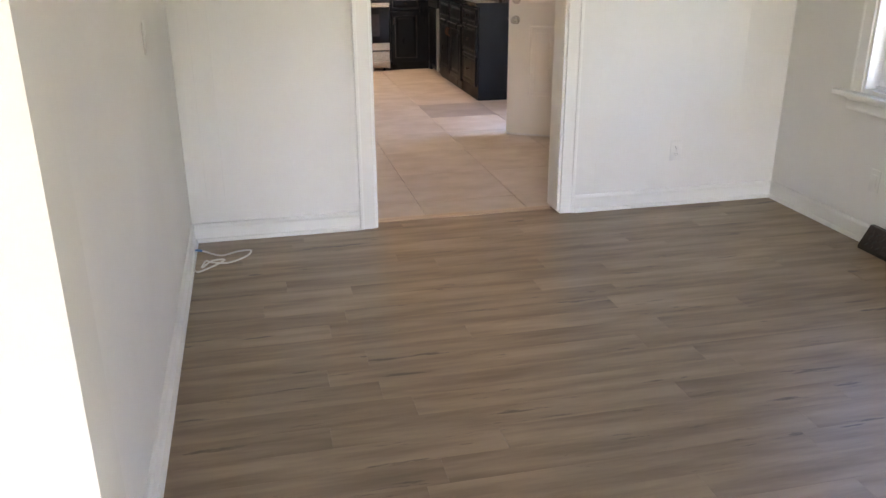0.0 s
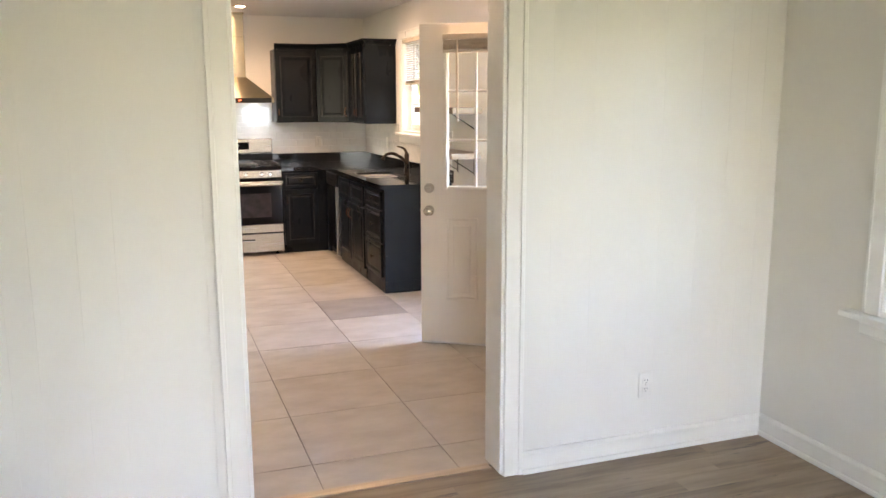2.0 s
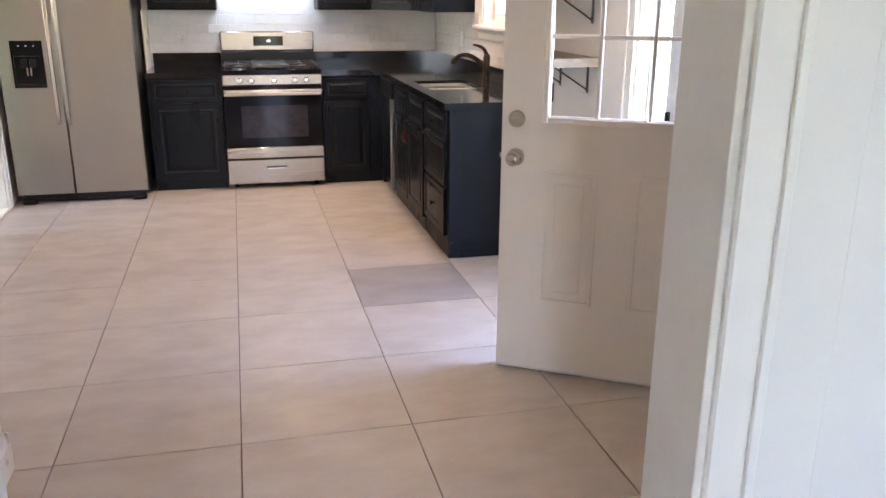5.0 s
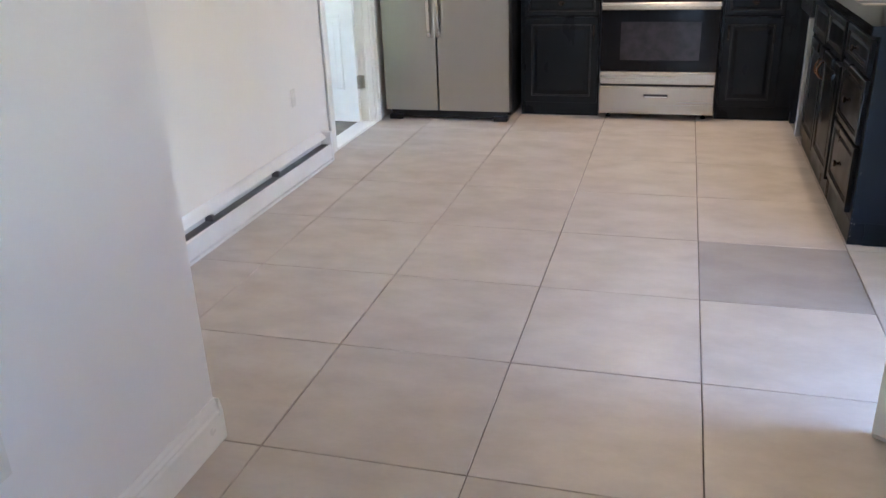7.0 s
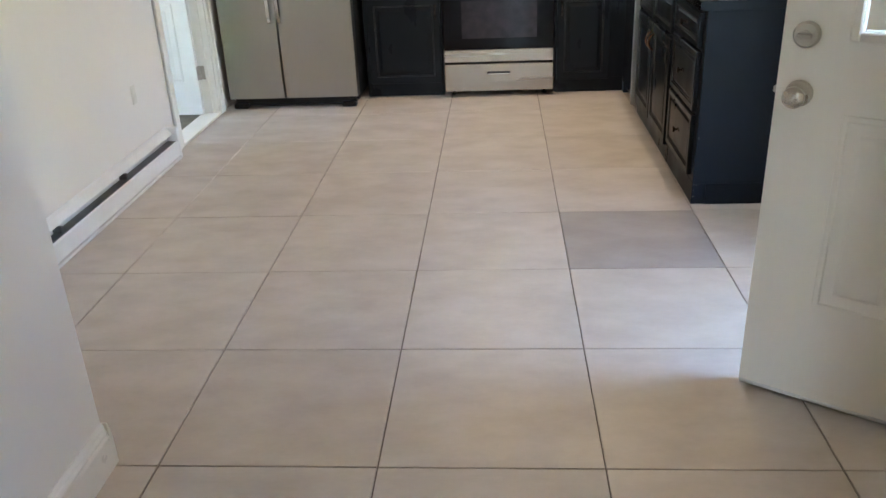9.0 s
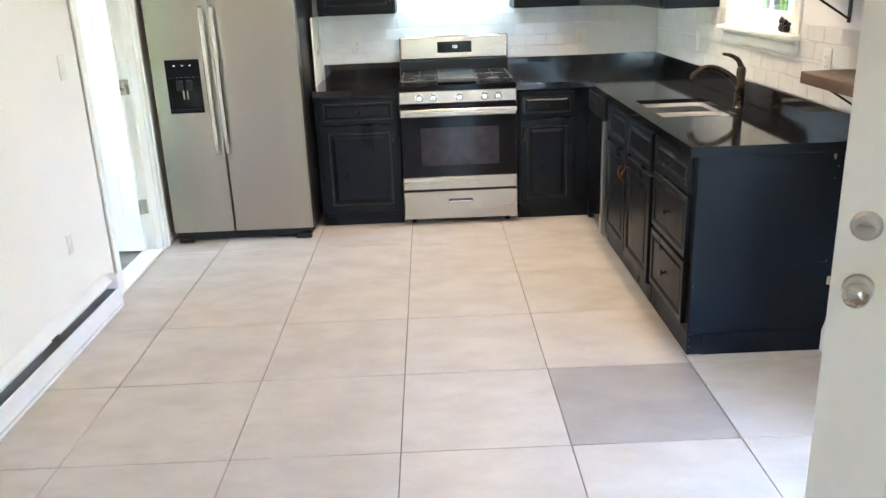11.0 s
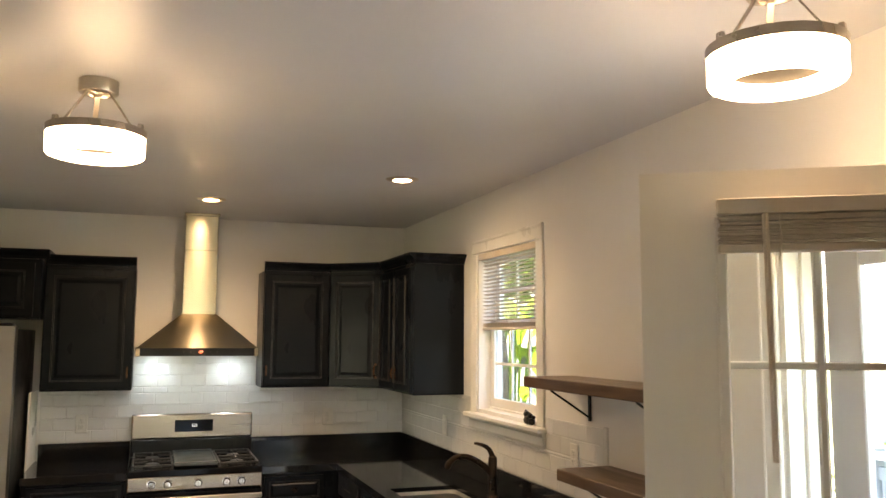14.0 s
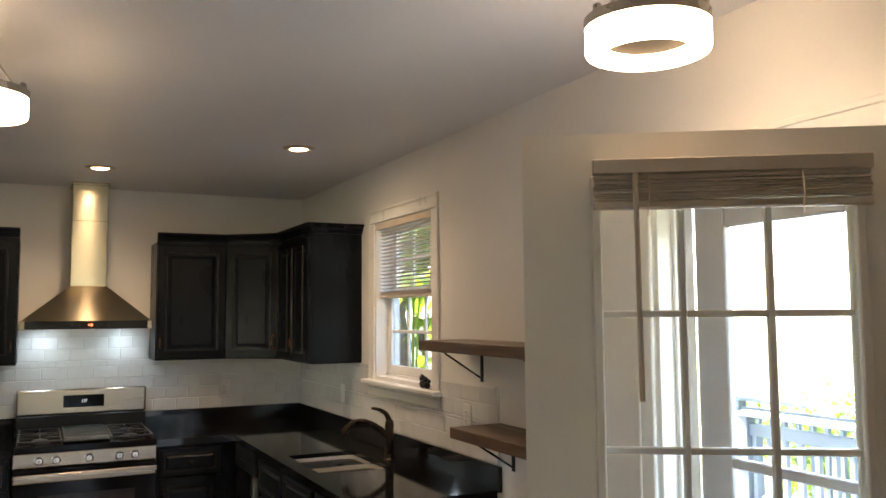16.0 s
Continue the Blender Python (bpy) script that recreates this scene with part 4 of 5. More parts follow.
part("drip_tray", box(DX0 + 0.014, DX1 - 0.014, FY - 0.040, FY - 0.012, DZ0 + 0.013, DZ0 + 0.026, 0.003), M_BLACK, disp)
for k in range(3):
    part("indicator", box(0.145 + k * 0.048, 0.153 + k * 0.048, FY - 0.0195, FY - 0.0186, 1.132, 1.137), M_WHITED, disp)
part("nameplate", box(W - 0.15, W - 0.05, FY - 0.0085, FY - 0.006, 1.700, 1.712, 0.001), M_CHROME, rdoor, "small raised steel nameplate")
part("kick_plate", box(0.03, W - 0.03, FY + 0.030, FY + 0.060, 0.018, 0.074, 0.004), M_BLACK, fr)
for x in (0.02, W - 0.12):
    part("foot", box(x, x + 0.10, FY + 0.0, FY + 0.06, 0.0, 0.036, 0.008, 2), M_BLACK, fr)
for x in (0.02, W - 0.09):
    part("hinge_cover", box(x, x + 0.07, FY + 0.03, FY + 0.12, 1.7525, 1.768, 0.006), M_BLACK, fr)
part("side_panel", box(FX1 + 0.012, -0.942, -0.36, -0.002, 0.0, 1.362, 0.002), M_TRIM, thing("filler_panel", pose(0, 0, 0), "narrow white filler panel beside the refrigerator", "panel"))

# ---- kitchen: range ----
rg = thing("gas_range", pose(0, 0, 0), "stainless freestanding gas range with black glass door", "range")
R = 0.379
part("body", box(-R, R, -0.655, -0.03, 0.03, 0.905, 0.003), M_BLACK, rg)
part("cooktop", boxes([(-R, R, -0.715, -0.085, 0.9055, 0.925), (-R, R, -0.722, -0.700, 0.895, 0.932)], 0.006, 2), M_BLACKGL, rg, "black enamel cooktop")
part("backguard", box(-R - 0.002, R + 0.008, -0.072, -0.02, 1.030, 1.192, 0.012, 3), M_STEELH, rg, "brushed stainless backguard")
part("backguard_base", box(-R - 0.001, R + 0.006, -0.080, -0.015, 0.926, 1.029, 0.004), M_BLACK, rg)
dsp = part("display", box(-0.113, 0.130, -0.0745, -0.071, 1.075, 1.152, 0.001), M_BLACKGL, rg, "black clock display")
pn = part("control_panel", box(-R, R, -0.722, -0.66, 0.815, 0.8945, 0.006, 2), M_STEELH, rg)
for x in (-0.248, -0.160, 0.010, 0.170, 0.256):
    kb = lathe([(0.025, 0), (0.025, 0.006), (0.021, 0.009), (0.019, 0.028), (0.016, 0.032), (0, 0.033)], 20, pose(x, -0.722, 0.853, 90))
    join(kb, box(x - 0.004, x + 0.004, -0.757, -0.745, 0.836, 0.870, 0.002))
    part("knob", kb, M_CHROME, rg, "stainless burner knob", smooth=True)
od = part("oven_door", box(-R, R, -0.706, -0.656, 0.330, 0.806, 0.004), M_BLACKGL, rg, "black glass oven door")
part("window", box(-0.250, 0.262, -0.7072, -0.7055, 0.405, 0.655, 0.0005), M_OVENW, od)
part("handle", boxes([(-R + 0.002, R - 0.002, -0.765, -0.742, 0.735, 0.785), (-R + 0.03, -R + 0.06, -0.745, -0.705, 0.745, 0.775), (R - 0.06, R - 0.03, -0.745, -0.705, 0.745, 0.775)], 0.009, 3), M_STEELH, od, "wide stainless oven handle")
part("door_trim", box(-R, R, -0.712, -0.656, 0.243, 0.3285, 0.004), M_STEELH, rg)
dw = part("drawer", box(-R, R, -0.712, -0.656, 0.040, 0.232, 0.006, 2), M_STEELH, rg, "stainless storage drawer")
part("pull_slot", box(-0.080, 0.078, -0.7135, -0.711, 0.158, 0.178, 0.0005), M_SLOT, dw)
part("pull_lip", box(-0.076, 0.074, -0.7165, -0.7125, 0.157, 0.164, 0.001), M_CHROME, dw)
for x in (-R + 0.06, R - 0.06):
    for y in (-0.62, -0.1):
        part("foot", lathe([(0.018, 0), (0.018, 0.012), (0.010, 0.014), (0.010, 0.031), (0, 0.031)], 12, pose(x, y, 0)), M_BLACK, rg)


def grate(x0, x1):
    bm = bmesh.new()
    y0, y1, z = -0.675, -0.115, 0.957
    t = 0.006
    for y in (y0, (y0 + y1) / 2, y1):
        join(bm, box(x0, x1, y - t, y + t, z - 0.012, z, 0.002))
    for x in (x0 + t, x1 - t):
        join(bm, box(x - t, x + t, y0 + t, y1 - t, z - 0.0125, z - 0.0005, 0.002))
    xm = (x0 + x1) / 2
    for yc in ((y0 * 3 + y1) / 4, (y0 + 3 * y1) / 4):
        for a in (0, 90, 180, 270):
            c, s = math.cos(radians(a)), math.sin(radians(a))
            rr = (x1 - x0) / 2 if c else (y1 - y0) / 4
            p, q = (xm + c * 0.03, yc + s * 0.03), (xm + c * rr, yc + s * rr)
            join(bm, box(min(p[0], q[0]) - t * abs(s) * 0.8, max(p[0], q[0]) + t * abs(s) * 0.8, min(p[1], q[1]) - t * abs(c) * 0.8, max(p[1], q[1]) + t * abs(c) * 0.8, z - 0.009, z + 0.002, 0.0015))
    for x in (x0 + t, x1 - t):
        for y in (y0, y1):
            join(bm, box(x - t, x + t, y - t, y + t, 0.926, z - 0.012))
    return bm


part("grate", grate(-0.362, -0.128), M_IRON, rg, "black cast iron grate")
part("grate", grate(0.128, 0.362), M_IRON, rg, "black cast iron grate")
part("griddle", boxes([(-0.122, 0.122, -0.660, -0.120, 0.940, 0.955), (-0.122, 0.122, -0.660, -0.648, 0.9552, 0.964), (-0.122, 0.122, -0.132, -0.120, 0.9552, 0.964), (-0.122, -0.110, -0.648, -0.132, 0.9552, 0.962), (0.110, 0.122, -0.648, -0.132, 0.9552, 0.962)], 0.002), M_GRIDDLE, rg, "grey centre griddle plate")
for x, y in ((-0.245, -0.535), (-0.245, -0.255), (0.245, -0.535), (0.245, -0.255)):
    part("burner", lathe([(0.055, 0.9255), (0.055, 0.932), (0.040, 0.936), (0.040, 0.944), (0.034, 0.947), (0, 0.947)], 20, pose(x, y, 0)), M_IRON, rg)

# ---- kitchen: hood ----
hood = thing("range_hood", pose(0, 0, 0), "stainless chimney range hood with lit lamps", "range hood")
bm = bmesh.new()
lo = [bm.verts.new(v) for v in ((-0.366, -0.49, 1.628), (0.360, -0.49, 1.628), (0.360, -0.002, 1.628), (-0.366, -0.002, 1.628))]
hi = [bm.verts.new(v) for v in ((-0.102, -0.265, 1.845), (0.114, -0.265, 1.845), (0.114, -0.002, 1.845), (-0.102, -0.002, 1.845))]
for i in range(4):
    bm.faces.new([lo[i], lo[(i + 1) % 4], hi[(i + 1) % 4], hi[i]])
bm.faces.new(hi), bm.faces.new(list(reversed(lo)))
part("canopy", bm, M_HOOD, hood, "brushed stainless pyramid canopy")
part("rim", boxes([(-0.370, -0.342, -0.4965, -0.002, 1.578, 1.630), (0.336, 0.364, -0.4965, -0.002, 1.578, 1.630), (-0.342, 0.336, -0.012, -0.002, 1.578, 1.628)], 0.002), M_HOOD, hood)
part("control_strip", box(-0.3415, 0.3355, -0.496, -0.484, 1.580, 1.629, 0.002), M_BLACK, hood, "glossy black control strip")
part("filter", box(-0.3415, 0.3355, -0.4835, -0.0125, 1.588, 1.596, 0.002), M_STEELH, hood)
part("chimney", box(-0.098, 0.110, -0.262, -0.002, 1.8455, 2.26, 0.0008), M_HOOD, hood, "brushed stainless chimney")
part("chimney", box(-0.097, 0.109, -0.261, -0.002, 2.2602, CEIL - 0.02, 0.002), M_HOOD, hood, "brushed stainless chimney")
part("ceiling_flange", box(-0.106, 0.118, -0.270, -0.002, CEIL - 0.020, CEIL - 0.002, 0.002), M_HOOD, hood)
for x in (-0.092, 0.102):
    part("screw", lathe([(0.006, 0), (0.005, 0.003), (0, 0.003)], 10, pose(x, -0.262, 2.22, 90)), M_CHROME, hood)
for x in (-0.25, 0.225):
    part("lamp", lathe([(0.040, 0.004), (0.040, 0.0), (0.032, -0.002)], 20, pose(x, -0.13, 1.586)), M_CHROME, hood)
    part("lens", lathe([(0.031, 0), (0.0, -0.002)], 20, pose(x, -0.13, 1.5855)), M_HOODL, hood, "white glowing lamp lens")
    sp = bpy.data.lights.new("hood_spot", "SPOT")
    sp.energy, sp.color, sp.spot_size, sp.spot_blend, sp.shadow_soft_size = 0.06, (0.66, 0.88, 1.0), radians(135), 0.6, 0.03
    so = new("hood_spot", sp)
    so.matrix_world = look((x, -0.13, 1.575), (x, -0.10, 0.9))


def digits(text, m, size, material, parent, name="digits"):
    cu = bpy.data.curves.new(name, "FONT")
    cu.body, cu.size, cu.align_x, cu.align_y, cu.extrude = text, size, "CENTER", "CENTER", 0.0003
    ob = new("tmp_text", cu)
    me = bpy.data.meshes.new_from_object(ob.evaluated_get(bpy.context.evaluated_depsgraph_get()))
    bpy.data.objects.remove(ob)
    me.materials.clear()
    me.materials.append(material)
    o = new(name, me)
    o.parent, o.matrix_local = parent, m
    return o


digits("121", pose(0.012, -0.0755, 1.115, 90), 0.026, M_WHITED, dsp)
digits("188", pose(0.010, -0.4972, 1.604, 90), 0.021, M_RED, hood, "red_display")
for x in (-0.09, -0.05, 0.07, 0.11):
    part("button", lathe([(0.005, 0), (0.004, 0.0008), (0, 0.0008)], 10, pose(x, -0.496, 1.604, 90)), M_SLOT, hood)

# ---- kitchen: dishwasher ----
dwm = thing("dishwasher", pose(EAST, -0.70, 0, 0, 0, FACE_WEST), "black and stainless built in dishwasher", "dishwasher")
part("body", box(0.002, 0.498, -0.58, -0.01, 0.02, 0.868, 0.003), M_BLACK, dwm)
part("door", box(0.002, 0.498, -0.615, -0.581, 0.085, 0.735, 0.004), M_BLACKGL, dwm)
part("control_panel", box(0.002, 0.498, -0.625, -0.581, 0.738, 0.866, 0.006, 2), M_BLACK, dwm)
part("edge_strip", box(0.462, 0.501, -0.632, -0.600, 0.045, 0.737, 0.003), M_STEEL, dwm, "brushed stainless door edge")
part("kick_plate", box(0.004, 0.496, -0.56, -0.54, 0.0, 0.084, 0.002), M_BLACK, dwm)
for k in range(5):
    part("button", box(0.10 + k * 0.05, 0.125 + k * 0.05, -0.6265, -0.6245, 0.79, 0.80), M_SLOT, dwm)

# ---- kitchen: shelves ----
def bracket(y, z, shelf):
    """A thin black angle bracket with a slanting stay, on the east wall."""
    b = bmesh.new()
    join(b, box(EAST - 0.006, EAST - 0.001, y - 0.011, y + 0.011, z - 0.138, z - 0.001, 0.001))
    join(b, box(EAST - 0.20, EAST - 0.0065, y - 0.011, y + 0.011, z - 0.006, z - 0.001, 0.001))
    join(b, tube([(EAST - 0.185, y, z - 0.008), (EAST - 0.006, y, z - 0.122)], 0.0045, 6))
    return part("bracket", b, M_BLACK, shelf, "black metal angle bracket")


for y0, y1, z in ((-3.495, -2.583, 1.495), (-3.477, -2.882, 1.153)):
    sh = thing("wall_shelf", pose(0, 0, 0), "thick walnut wall shelf on black brackets", "shelf", "walnut wall shelves")
    part("board", box(1.228, EAST - 0.002, y0, y1, z, z + 0.045, 0.003), M_WALNUT, sh)
    part("cut_end", box(1.2295, EAST - 0.0035, y0 - 0.0012, y0 - 0.0002, z + 0.0015, z + 0.0435), M_PALEWOOD, sh, "pale unstained end grain")
    bracket(y1 - (0.145 if z > 1.3 else 0.10), z, sh)
    bracket(y0 + 0.13, z, sh)


# ---- ceiling lamps ----
def ring_lamp(x, y, turn):
    o = thing("ceiling_lamp", pose(x, y, CEIL), "round glowing open ring lamp hung on three flat brass bars", "ceiling lamp", "ring ceiling lamps")
    R0, R1, ZT, ZB = 0.102, 0.147, -0.158, -0.246
    part("canopy", lathe([(0, -0.001), (0.060, -0.001), (0.060, -0.038), (0.057, -0.042), (0.050, -0.042), (0.046, -0.036), (0, -0.034)], 40), M_NICKEL, o, smooth=True)
    part("canopy_plate", lathe([(0.018, -0.034), (0.018, -0.041), (0.014, -0.044), (0, -0.044)], 24), M_NICKEL, o, smooth=True)
    part("band", lathe([(R0 - 0.002, ZT), (R1 + 0.003, ZT), (R1 + 0.003, ZT - 0.024), (R1 + 0.0005, ZT - 0.024), (R1 + 0.0005, ZT - 0.004), (R0 - 0.002, ZT - 0.004), (R0 - 0.002, ZT)], 64), M_NICKEL, o, smooth=True)
    part("diffuser", lathe([(R0, ZT - 0.0045), (R1, ZT - 0.0045), (R1, ZB + 0.010), (R1 - 0.003, ZB + 0.003), (R1 - 0.010, ZB), (R0 + 0.010, ZB), (R0 + 0.003, ZB + 0.003), (R0, ZB + 0.010), (R0, ZT - 0.0045)], 64), M_RING, o, "white glowing ring diffuser", smooth=True)
    part("back_plate", lathe([(0, ZB + 0.033), (R0 - 0.001, ZB + 0.033), (R0 - 0.001, ZB + 0.037), (0, ZB + 0.037)], 48), M_PLATE, o, "satin bronze plate inside the ring")
    # Added sleeve covers part of the inner diffuser, so less glow reaches the ceiling.
    part("sleeve", lathe([(R0 - 0.003, ZB + 0.056), (R0 - 0.0005, ZB + 0.056), (R0 - 0.0005, ZB + 0.0375), (R0 - 0.003, ZB + 0.0375), (R0 - 0.003, ZB + 0.056)], 48), M_SLEEVE, o, "added beige sleeve that holds back the ring's upward glow", smooth=True)
    for a in (turn, turn + 120, turn + 240):
        ln = math.hypot(0.084, ZT + 0.036)
        tilt = math.degrees(math.atan2(0.084, -ZT - 0.036))
        m = pose(0, 0, 0, 0, 0, a) @ pose(0.034, 0, -0.036, 0, -tilt, 0)
        part("rod", box(-0.0022, 0.0022, -0.008, 0.008, -ln, 0.0, 0.001), M_NICKEL, o, "flat brass toned bar", m=m)
        part("arm", box(0.010, 0.046, -0.008, 0.008, -0.043, -0.037, 0.0015), M_NICKEL, o, m=pose(0, 0, 0, 0, 0, a))
        part("clip", box(-0.006, 0.008, -0.009, 0.009, -0.006, 0.016, 0.002), M_NICKEL, o, m=pose(0, 0, ZT, 0, 0, a) @ pose(0.140, 0, 0))
    return o


ring_lamp(-0.472, -3.055, 98)
ring_lamp(0.998, -4.395, 57)
for x, y in ((0.021, -0.845), (0.90, -1.838)):
    o = thing("recessed_downlight", pose(x, y, CEIL), "lit recessed ceiling downlight with metal trim", "downlight", "recessed downlights")
    part("trim", lathe([(0.060, -0.012), (0.068, -0.008), (0.085, -0.001), (0.045, -0.001), (0.045, -0.007), (0.060, -0.012)], 32), M_BRASS, o, smooth=True)
    part("lens", lathe([(0.0445, -0.006), (0.03, -0.0095), (0, -0.011)], 32), M_CAN, o, "glowing lamp face")
    sp = bpy.data.lights.new("downlight_spot", "SPOT")
    sp.energy, sp.color, sp.spot_size, sp.spot_blend, sp.shadow_soft_size = 1.6, LAMP_WARM, radians(150), 0.8, 0.05
    new("downlight_spot", sp).matrix_world = look((x, y, CEIL - 0.02), (x, y + 0.01, 0))


# ---- wall plates ----
def outlet(m, label="white duplex wall outlet", socket=True, w=0.072, h=0.117):
    """A cover plate facing -y."""
    o = thing("wall_outlet" if socket else "wall_plate", m, label, "outlet" if socket else "wall plate")
    part("plate", box(-w / 2, w / 2, -0.006, 0, -h / 2, h / 2, 0.003), M_WALLPLATE, o)
    if socket:
        for s in (-1, 1):
            so = part("socket", box(-0.017, 0.017, -0.0085, -0.004, s * 0.0195 - 0.014, s * 0.0195 + 0.014, 0.004), M_WALLPLATE, o)
            part("slot", boxes([(-0.008, -0.0055, -0.0092, -0.008, s * 0.0195 - 0.001, s * 0.0195 + 0.007), (0.0055, 0.008, -0.0092, -0.008, s * 0.0195, s * 0.0195 + 0.006), (-0.002, 0.002, -0.0092, -0.008, s * 0.0195 - 0.010, s * 0.0195 - 0.006)]), M_SLOT, so)
        part("screw", lathe([(0.003, 0), (0.002, 0.001), (0, 0.001)], 8, pose(0, -0.006, 0, 90)), M_NICKEL, o)
    else:
        part("toggle", box(-0.016, 0.016, -0.009, -0.005, -0.033, 0.033, 0.002), M_WALLPLATE, o)
    return o


outlet(pose(1.114, -6.265, 0.325), "white duplex outlet on the cream wall")
outlet(pose(-1.605, -7.25, 1.145, 0, 0, FACE_EAST), "white switch plate on the cream wall", False, 0.072, 0.117)
outlet(pose(1.774, -7.09, 0.325, 0, 0, FACE_WEST), "blank white plate below the window", False)
outlet(pose(-1.071, -5.40, 0.46, 0, 0, FACE_EAST), "white duplex outlet beside the kitchen entry")
outlet(pose(WEST, -2.27, 0.45, 0, 0, FACE_EAST), "small white plate above the heater", False, 0.05, 0.10)
outlet(pose(WEST, -2.01, 1.245, 0, 0, FACE_EAST), "white switch plate beside the side door", False, 0.07, 0.115)
outlet(pose(-0.681, -0.009, 1.14), "white outlet in the tiled wall")
outlet(pose(0.914, -0.009, 1.144), "white outlet in the tiled wall")
outlet(pose(EAST - 0.009, -0.945, 1.162, 0, 0, FACE_WEST), "white switch plate in the tiled wall", False)
outlet(pose(EAST - 0.009, -2.605, 1.192, 0, 0, FACE_WEST), "white outlet in the tiled wall")

# ---- baseboard heater ----
ht = thing("baseboard_heater", pose(WEST, -4.655, 0, 0, 0, FACE_EAST), "long white baseboard heater with dark slot", "heater")
L = 2.70
part("back_plate", box(0, L, -0.012, -0.001, 0.0, 0.185, 0.002), M_HEATER, ht)
part("front_cover", sweep_profile([(0.070, 0.022), (0.078, 0.024), (0.078, 0.104), (0.072, 0.112), (0.070, 0.104)], L), M_HEATER, ht)
part("top_hood", sweep_profile([(0.0125, 0.156), (0.046, 0.146), (0.050, 0.149), (0.026, 0.176), (0.0125, 0.185)], L), M_HEATER, ht)
part("heating_element", box(0.02, L - 0.02, -0.062, -0.014, 0.04, 0.108), M_FIN, ht, "dark finned heating element")
part("bottom_strip", box(0.0305, L - 0.0305, -0.081, -0.0125, 0.0, 0.016, 0.003), M_HEATER, ht)
for x in (0.0, L - 0.03):
    part("end_cap", box(x, x + 0.03, -0.080, -0.0125, 0.0, 0.187, 0.004), M_HEATER, ht)
for k in range(1, 4):
    part("support", box(k * L / 4 - 0.008, k * L / 4 + 0.008, -0.052, -0.0125, 0.109, 0.138), M_FIN, ht)

# ---- living room: register, cable ----
reg = thing("baseboard_register", pose(1.760, -7.155, 0, 0, 0, FACE_WEST), "dark brown slanted metal floor register", "register")
prof = [(0.0, 0.0), (0.075, 0.0), (0.075, 0.018), (0.022, 0.118), (0.0, 0.118)]
part("housing", sweep_profile(prof, 0.40), M_REGISTER, reg)
for i in range(9):
    for j in range(4):
        u, v = 0.035 + i * 0.037, 0.16 + j * 0.19
        py, pz = -(0.075 - v * 0.053), 0.018 + v * 0.100
        part("fret", box(-0.012, 0.012, -0.002, 0.002, -0.0035, 0.0035, 0.001), M_REGISTER if (i + j) % 2 else M_SLOT, reg, m=pose(u + 0.012, py, pz + 0.002, -28, 0, 0) @ pose(0, 0, 0, 0, 45 if (i + j) % 2 else -45, 0))

cab = thing("loose_cable", pose(0, 0, 0), "loose ivory cable looped out of the baseboard", "cable")
pts = curve_points([(-1.578, -6.545, 0.055), (-1.54, -6.54, 0.045), (-1.46, -6.52, 0.008), (-1.38, -6.475, 0.006), (-1.315, -6.475, 0.006), (-1.335, -6.55, 0.006), (-1.42, -6.62, 0.006), (-1.50, -6.615, 0.012), (-1.53, -6.58, 0.008), (-1.545, -6.66, 0.006), (-1.50, -6.60, 0.014), (-1.44, -6.60, 0.014), (-1.50, -6.66, 0.007), (-1.56, -6.71, 0.006), (-1.576, -6.74, 0.03)], 8)
part("wire", tube(pts, 0.0043, 7), M_CABLE, cab, smooth=True)
part("connector", tube([(-1.579, -6.545, 0.056), (-1.545, -6.541, 0.048)], 0.006, 8), M_BLUE, cab, "small blue connector")

# ---- small figures on the kitchen sill ----
for k, (y, s) in enumerate(((-2.140, 1.0), (-2.185, 0.85))):
    f = bmesh.new()
    for px, py, pz, r in ((0, 0, 0.022, 0.022), (0.0, 0.012, 0.050, 0.016), (0.006, -0.014, 0.046, 0.012), (0, 0.018, 0.066, 0.006), (-0.004, -0.004, 0.060, 0.008)):
        join(f, lathe([(0, -r), (r * 0.7, -r * 0.7), (r, 0), (r * 0.7, r * 0.7), (0, r)], 10, pose(px, py, pz)))
    o = part("sill_ornament", f, M_IRON if k == 0 else M_BLACK, smooth=True)
    o.matrix_world = pose(EAST - 0.012, y, 1.2845) @ Matrix.Diagonal((s, s, s, 1))
    tagged(o, "small dark glossy ornament on the window sill", "ornament", "sill ornaments")

# ---- outside: ground, porch, deck rail, trees ----
tagged(part("ground", slab([-400, 400], [-400, 400], [], -1.0, -0.75, "z"), M_GRASS), "sunlit dry lawn around the house", "lawn", "", "structure")
dk = thing("deck", pose(0, 0, 0), "grey painted timber deck outside the door", "deck")
deck_board = box(1.68, 5.3, 0, 0.135, -0.06, -0.03, 0.004)
b0 = part("board", deck_board, M_DECK, dk, m=pose(0, -6.2, 0))
for k in range(1, 44):
    b = bpy.data.objects.new("board", b0.data)
    scene.collection.objects.link(b)
    b.parent, b.matrix_local = dk, pose(0, -6.2 + k * 0.141, 0)
part("frame", boxes([(1.70, 5.24, -6.19, -6.14, -0.24, -0.061), (1.70, 5.24, -0.06, -0.01, -0.24, -0.061), (5.24, 5.29, -6.19, -0.01, -0.24, -0.061)]), M_DECK, dk)
for x, y in ((5.1, -6.05), (5.1, -4.5), (5.1, -3.0), (5.1, -0.2), (1.9, -6.05), (1.9, -0.2)):
    part("post", box(x - 0.045, x + 0.045, y - 0.045, y + 0.045, -0.755, -0.062), M_DECK, dk)


